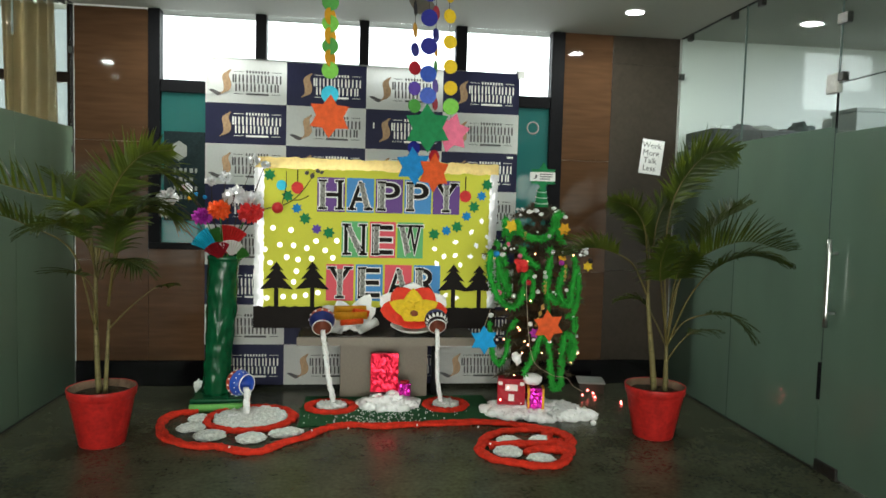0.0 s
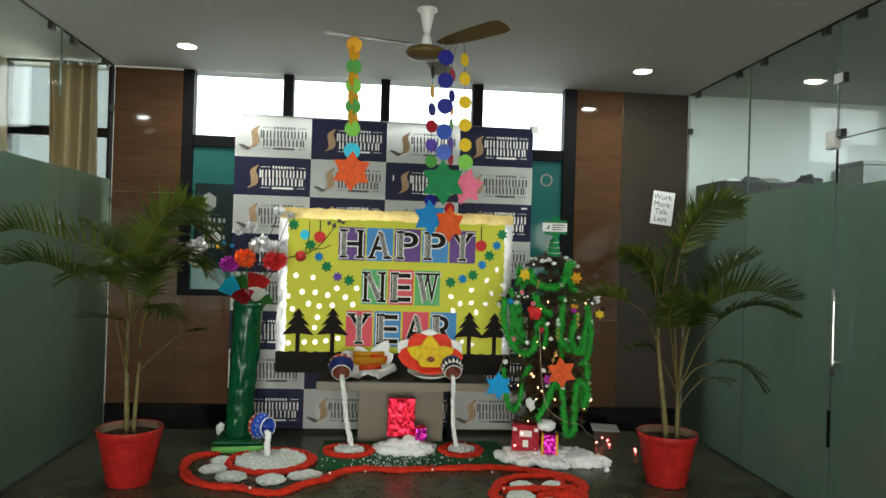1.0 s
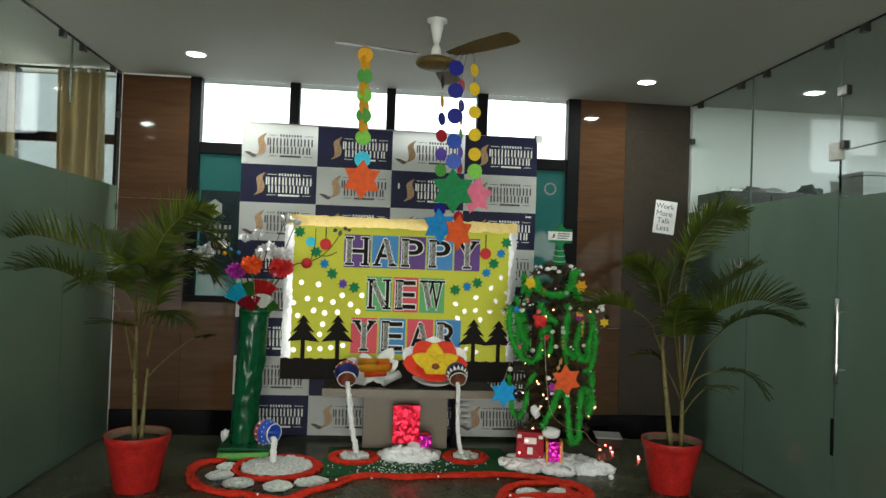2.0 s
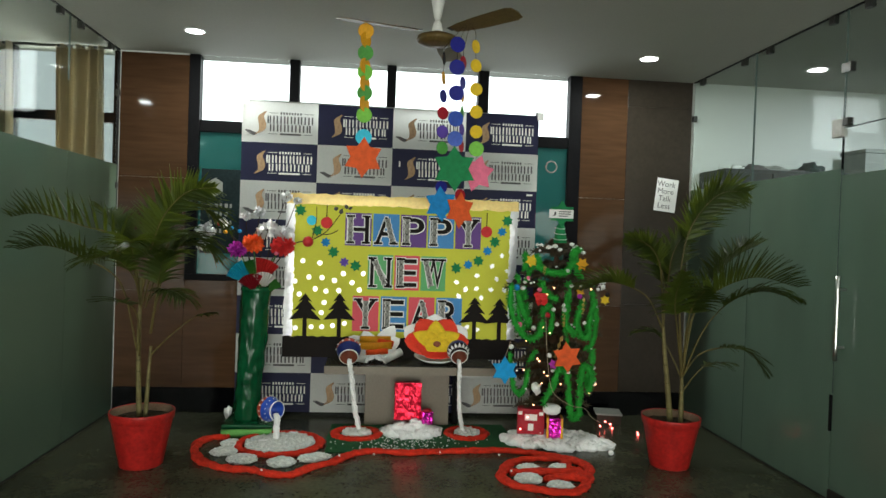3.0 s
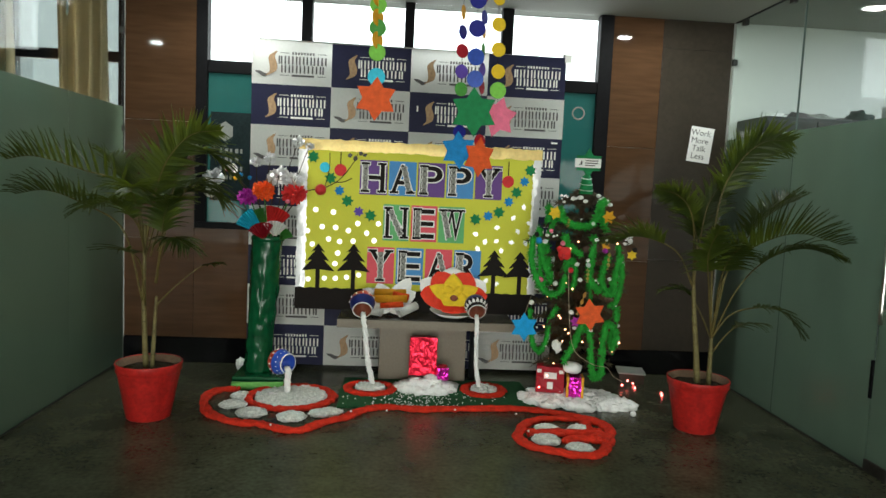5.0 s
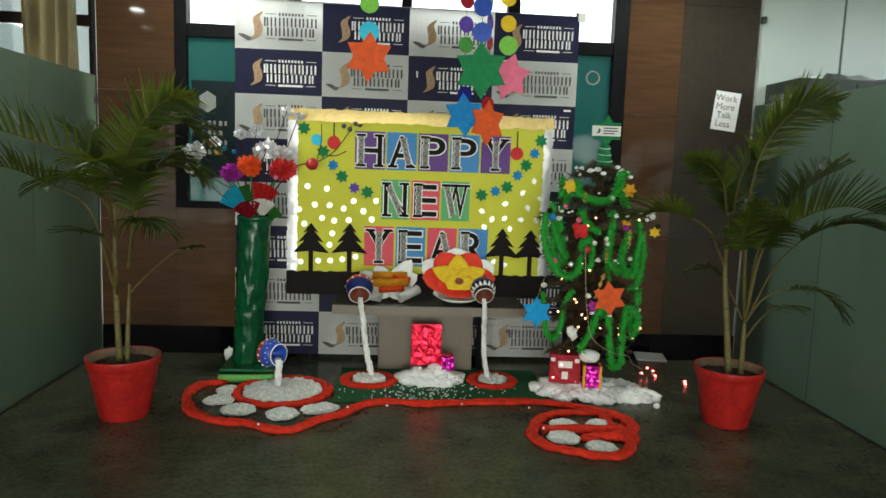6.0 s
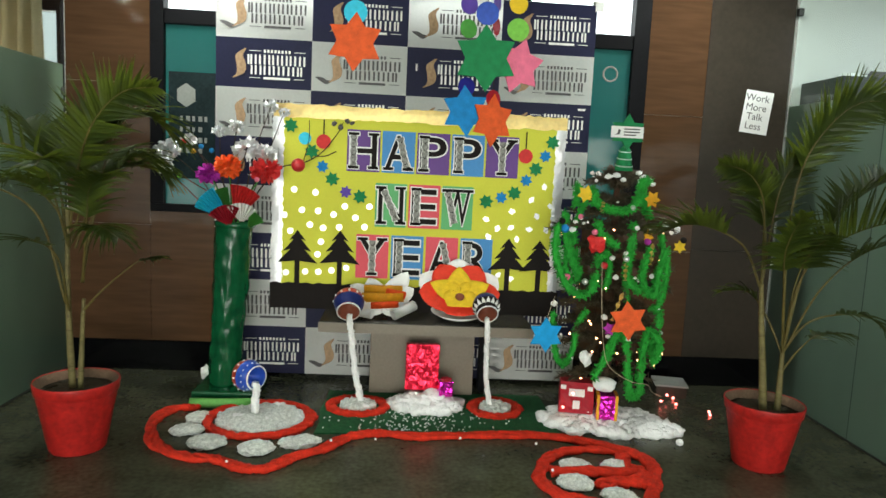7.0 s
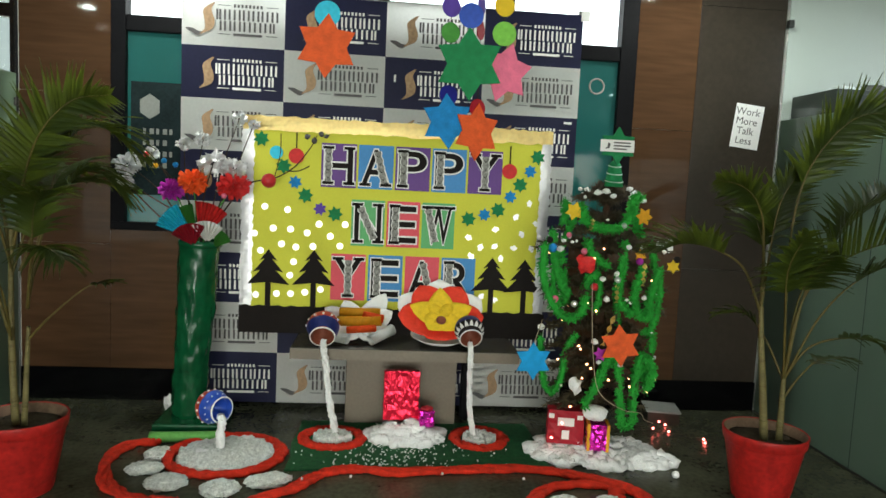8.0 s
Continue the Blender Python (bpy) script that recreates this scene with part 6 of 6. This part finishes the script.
    for c, h, lean in (((3.005, 4.38, 1.05), 0.12, 3), ((2.82, 4.33, 0.76), 0.17, 18), ((2.71, 4.38, 1.3), 0.06, 10), ((2.86, 4.36, 0.95), 0.1, 0)):
        bm = bmesh.new()
        rows = [[bm.verts.new(T(*c) @ pose(0, 0, 0, 0, lean, 0) @ Vector((0.013 * math.cos(a) * s, 0.013 * math.sin(a) * s, h * (u - 0.5)))) for s in (-1, 1)] for u, a in ((i / 12, 0.9 * i) for i in range(13))]
        for a, b in zip(rows, rows[1:]):
            bm.faces.new((a[0], a[1], b[1], b[0]))
        bmesh.ops.solidify(bm, geom=bm.faces[:], thickness=0.001)
        part("twisted_ribbon", bm, GOLD_FOIL, th, "twisted pale gold ribbon")
    for k in range(64):
        a = rnd.uniform(math.pi * 0.95, math.pi * 2.05)
        z = rnd.choice((1.47, 1.44, 1.3, 1.2, 1.18, 1.02, 0.9, 0.7, 0.55, 0.42))
        r = {1.47: 0.15, 1.44: 0.2, 1.3: 0.22, 1.2: 0.36, 1.18: 0.36}.get(z, 0.32)
        part("cotton_tuft", blob((TX + r * math.cos(a), TY + 0.75 * r * math.sin(a), z + rnd.uniform(-0.02, 0.03)), rnd.uniform(0.009, 0.023), None, 0.35, 1, 0.8), COTTON, th, "white cotton tuft")
    part("cotton_tuft", blob((2.69, 4.42, 0.44), 0.035, None, 0.9, 2, 1.3), COTTON, th, "white cotton tuft", True)
    part("cotton_tuft", blob((2.82, 4.45, 0.28), 0.07, None, 0.5, 2, 0.6), COTTON, th, "white cotton tuft", True)
    part("light_wire", tube(spline([(2.72, 4.34, 1.0), (2.73, 4.33, 0.8), (2.745, 4.32, 0.62), (2.77, 4.32, 0.48), (2.82, 4.33, 0.4), (2.94, 4.35, 0.33), (3.05, 4.4, 0.3), (3.2, 4.7, 0.16), (3.36, 4.95, 0.05)], 6), 0.0019, 5), WIRE, th, "thin pale light cord")
    bulb = mesh_of("fairy_bulb", blob((0, 0, 0), 0.006, None, 0.0, 1), BULB)
    for k in range(34):
        a = rnd.uniform(math.pi * 0.98, math.pi * 2.02)
        z = rnd.uniform(0.3, 1.2)
        r = 0.30 * rnd.uniform(0.6, 1.1)
        link("fairy_bulb", bulb, th, at=T(TX + r * math.cos(a), TY + 0.8 * r * math.sin(a) - 0.02, z))
    for x, y, z in ((3.455, 4.925, 0.01), (3.62, 4.8, 0.01), (3.6, 4.74, 0.01), (3.42, 5.0, 0.045), (3.35, 4.92, 0.03), (3.48, 5.04, 0.012), (2.6, 4.5, 0.12), (2.64, 4.45, 0.22)):
        link("fairy_bulb", mesh_of("fairy_bulb", blob((0, 0, 0), 0.008, None, 0.0, 1), BULB_RED), th, "red fairy bulb", at=T(x, y, z))
    part("light_wire", tube(spline([(3.2, 4.85, 0.05), (3.35, 4.92, 0.02), (3.45, 4.93, 0.004), (3.55, 4.87, 0.003), (3.61, 4.74, 0.004)], 6), 0.0012, 5), TWIG, th)
    return lb


label_sheet = christmas_tree()
bm = bmesh.new()
for k in range(3):
    box(2.815, 2.905 - 0.02 * (k == 2), 4.4345, 4.4355, 1.724 - 0.016 * k, 1.731 - 0.016 * k, bm=bm)
part("print_bars", bm, GREY_PRINT, label_sheet)
part("print_mark", prism([(0, 0.018), (0.012, 0.01), (0.008, -0.012), (-0.02, -0.016), (-0.004, -0.006)], 0.001, T(2.785, 4.435, 1.71)), GREY_PRINT, label_sheet)


def flat_box():
    th = thing("carton", (3.5, 5.2, 0), "flat pale carton with open lid on the floor", "carton")
    m = T(3.5, 5.17, 0) @ pose(0, 0, 0, 0, 0, -12)
    for nm, b in (("tray", (-0.1, 0.1, -0.1, 0.1, 0, 0.075)), ("lid", (-0.108, 0.108, -0.108, 0.108, 0.076, 0.088))):
        bm = box(*b, 0.004)
        bmesh.ops.transform(bm, matrix=m, verts=bm.verts)
        part(nm, bm, GREY_PANEL if nm == "tray" else CARTON, th)


flat_box()
tagged(link("crumpled_paper", mesh_of("crumpled_paper", blob((0.36, 5.2, 0.045), 0.03, None, 0.9, 2, 1.6), WHITE_PAPER)), "scrap of crumpled white paper by the column", "paper scrap")

# ---- ceiling fan with hanging strings ----
FX, FY, FZ = 1.822, 3.66, 2.685


def ceiling_fan():
    th = thing("ceiling_fan", (FX, FY, CEIL), "bronze three-blade ceiling fan with white rod cover, at rest", "ceiling fan")
    part("canopy", lathe([(0.0, CEIL - 0.001), (0.06, CEIL - 0.001), (0.062, CEIL - 0.012), (0.042, CEIL - 0.02), (0.038, CEIL - 0.05), (0.024, CEIL - 0.12), (0.016, CEIL - 0.15), (0.0, CEIL - 0.15)], (FX, FY, 0), 24), FAN_WHITE, th, "white rod cover", True)
    part("down_rod", tube([(FX, FY, CEIL - 0.15), (FX, FY, FZ + 0.04)], 0.012, 10), FAN_WHITE, th)
    part("lower_cover", lathe([(0.012, FZ + 0.12), (0.024, FZ + 0.1), (0.035, FZ + 0.045), (0.0, FZ + 0.04)], (FX, FY, 0), 24), FAN_WHITE, th, "white lower cover", True)
    part("motor", lathe([(0.0, 0.045), (0.055, 0.043), (0.115, 0.02), (0.124, 0.0), (0.112, -0.016), (0.07, -0.028), (0.0, -0.032)], (FX, FY, FZ), 36), FAN_BROWN, th, "bronze motor housing", True)
    for a in (196, 310, 74):
        m = T(FX, FY, FZ + 0.042) @ pose(0, 0, 0, 0, 0, a) @ pose(0, 0, 0, -11, 0, 0)
        out = [(0.13, -0.03), (0.2, -0.05), (0.35, -0.065), (0.56, -0.07), (0.6, -0.055), (0.615, 0.0), (0.6, 0.055), (0.56, 0.066), (0.35, 0.06), (0.2, 0.045), (0.13, 0.03)]
        b = part("blade", prism([(x, -y) for x, y in out], 0.004, m @ pose(0, 0, 0, -90, 0, 0)), FAN_BROWN, th, "bronze fan blade")
        part("blade_iron", prism([(0.1, -0.018), (0.24, -0.025), (0.24, 0.025), (0.1, 0.018)], 0.005, m @ T(0, 0, 0.006) @ pose(0, 0, 0, -90, 0, 0)), DARK_STEEL, b)


ceiling_fan()


def hanging(x, y, top, discs, end, label, swing=0.0):
    """A string of paper discs with a star at its foot. discs: height, radius, turn, material."""
    th = thing("hanging_garland", (x, y, top), label, "hanging garland", "garlands on the fan")
    foot = end[0] if end else discs[-1][0]
    tie = [(1.985 + 0.3 * (x - 1.95), 3.465 + 0.2 * (y - 3.42), FZ + 0.036)] if x > 1.6 else [(x, y, FZ + 0.036)]
    part("cord", tube([*tie, (x, y, top - 0.03), (x + swing, y, foot)], 0.0014, 5), TWIG, th)
    for z, r, turn, mat in discs:
        sx = x + swing * (top - z) / max(0.01, top - foot)
        part("paper_disc", prism(disc_outline(r, n=22), 0.003, T(sx, y - 0.003, z) @ pose(0, 0, 0, 0, 0, turn)), mat, th)
    if end:
        z, r, mat, turn, face = end
        part("star", prism(star_outline(r, 0.62, 6, turn), 0.006, T(x + swing, y - 0.012, z) @ pose(0, 0, 0, 0, 0, face)), mat, th, "six-pointed glitter star")


def at_depth(z, y):
    """Heights read at 3.3 m depth, carried to another depth along the same line from the eye."""
    return 1.503 + (z - 1.503) * (y + 0.418) / 3.718


LY = 3.55
k = (LY + 0.418) / 3.718
lx = 1.501 + (1.408 - 1.501) * k
hanging(lx, LY, at_depth(2.62, LY), [(at_depth(z, LY), 0.042 * k, t, m) for z, t, m in ((2.607, 0, AMBER), (2.56, 50, AMBER), (2.49, 0, LEAF_PAPER), (2.42, 50, AMBER), (2.385, 5, LIME), (2.325, 50, AMBER), (2.275, 0, LEAF_PAPER), (2.215, 52, AMBER), (2.155, 0, LIME))] + [(at_depth(2.035, LY), 0.044 * k, 0, CYAN)], (at_depth(1.925, LY), 0.11 * k, STAR_ORANGE, 88, 4), "string of amber and green paper discs with an orange star", 0.006)
CY = 3.42
k = (CY + 0.418) / 3.718


def cx(x):
    return 1.501 + (x - 1.501) * k


hanging(cx(1.907), CY, at_depth(2.6, CY), [(at_depth(z, CY), 0.043 * k, t, m) for z, t, m in ((2.565, 10, DEEP_BLUE), (2.44, 0, DEEP_BLUE), (2.3, 0, DEEP_BLUE), (2.16, 5, BLUE_PAINT), (2.05, 0, BLUE_PAINT))], (at_depth(1.885, CY), 0.125 * k, STAR_GREEN, 92, 0), "string of deep blue paper discs with a green star", 0.004)
hanging(cx(2.01), CY + 0.04, at_depth(2.68, CY), [(at_depth(z, CY), 0.036 * k, t, m) for z, t, m in ((2.57, 45, STAR_YELLOW), (2.465, 25, STAR_YELLOW), (2.335, 10, STAR_YELLOW), (2.21, 5, STAR_YELLOW), (2.1, 8, STAR_YELLOW))] + [(at_depth(2.005, CY), 0.042 * k, 0, LIME)], (at_depth(1.87, CY), 0.105 * k, STAR_PINK, 75, 8), "string of yellow paper discs with a pink star", 0.03)
hanging(cx(1.843), CY + 0.1, at_depth(2.6, CY), [(at_depth(z, CY), 0.036 * k, t, m) for z, t, m in ((2.51, 72, BLACK_PAPER), (2.4, 68, AMBER), (2.3, 50, DEEP_BLUE), (2.205, 25, CRIMSON), (2.1, 20, STAR_VIOLET), (2.01, 20, LEAF_PAPER), (1.79, 20, DEEP_BLUE))], (at_depth(1.695, CY), 0.1 * k, STAR_BLUE, 95, 10), "string of mixed paper discs with a blue star", 0.01)
hanging(cx(1.955), CY + 0.12, at_depth(2.6, CY), [(at_depth(z, CY), 0.035 * k, t, m) for z, t, m in ((2.5, 55, CRIMSON), (2.385, 55, DEEP_BLUE), (2.31, 68, AMBER), (2.22, 68, LEAF_PAPER), (2.12, 60, STAR_VIOLET), (2.03, 60, CRIMSON), (1.75, 30, CRIMSON))], (at_depth(1.665, CY), 0.105 * k, STAR_ORANGE, 88, 30), "string of mixed paper discs with an orange star", 0.008)
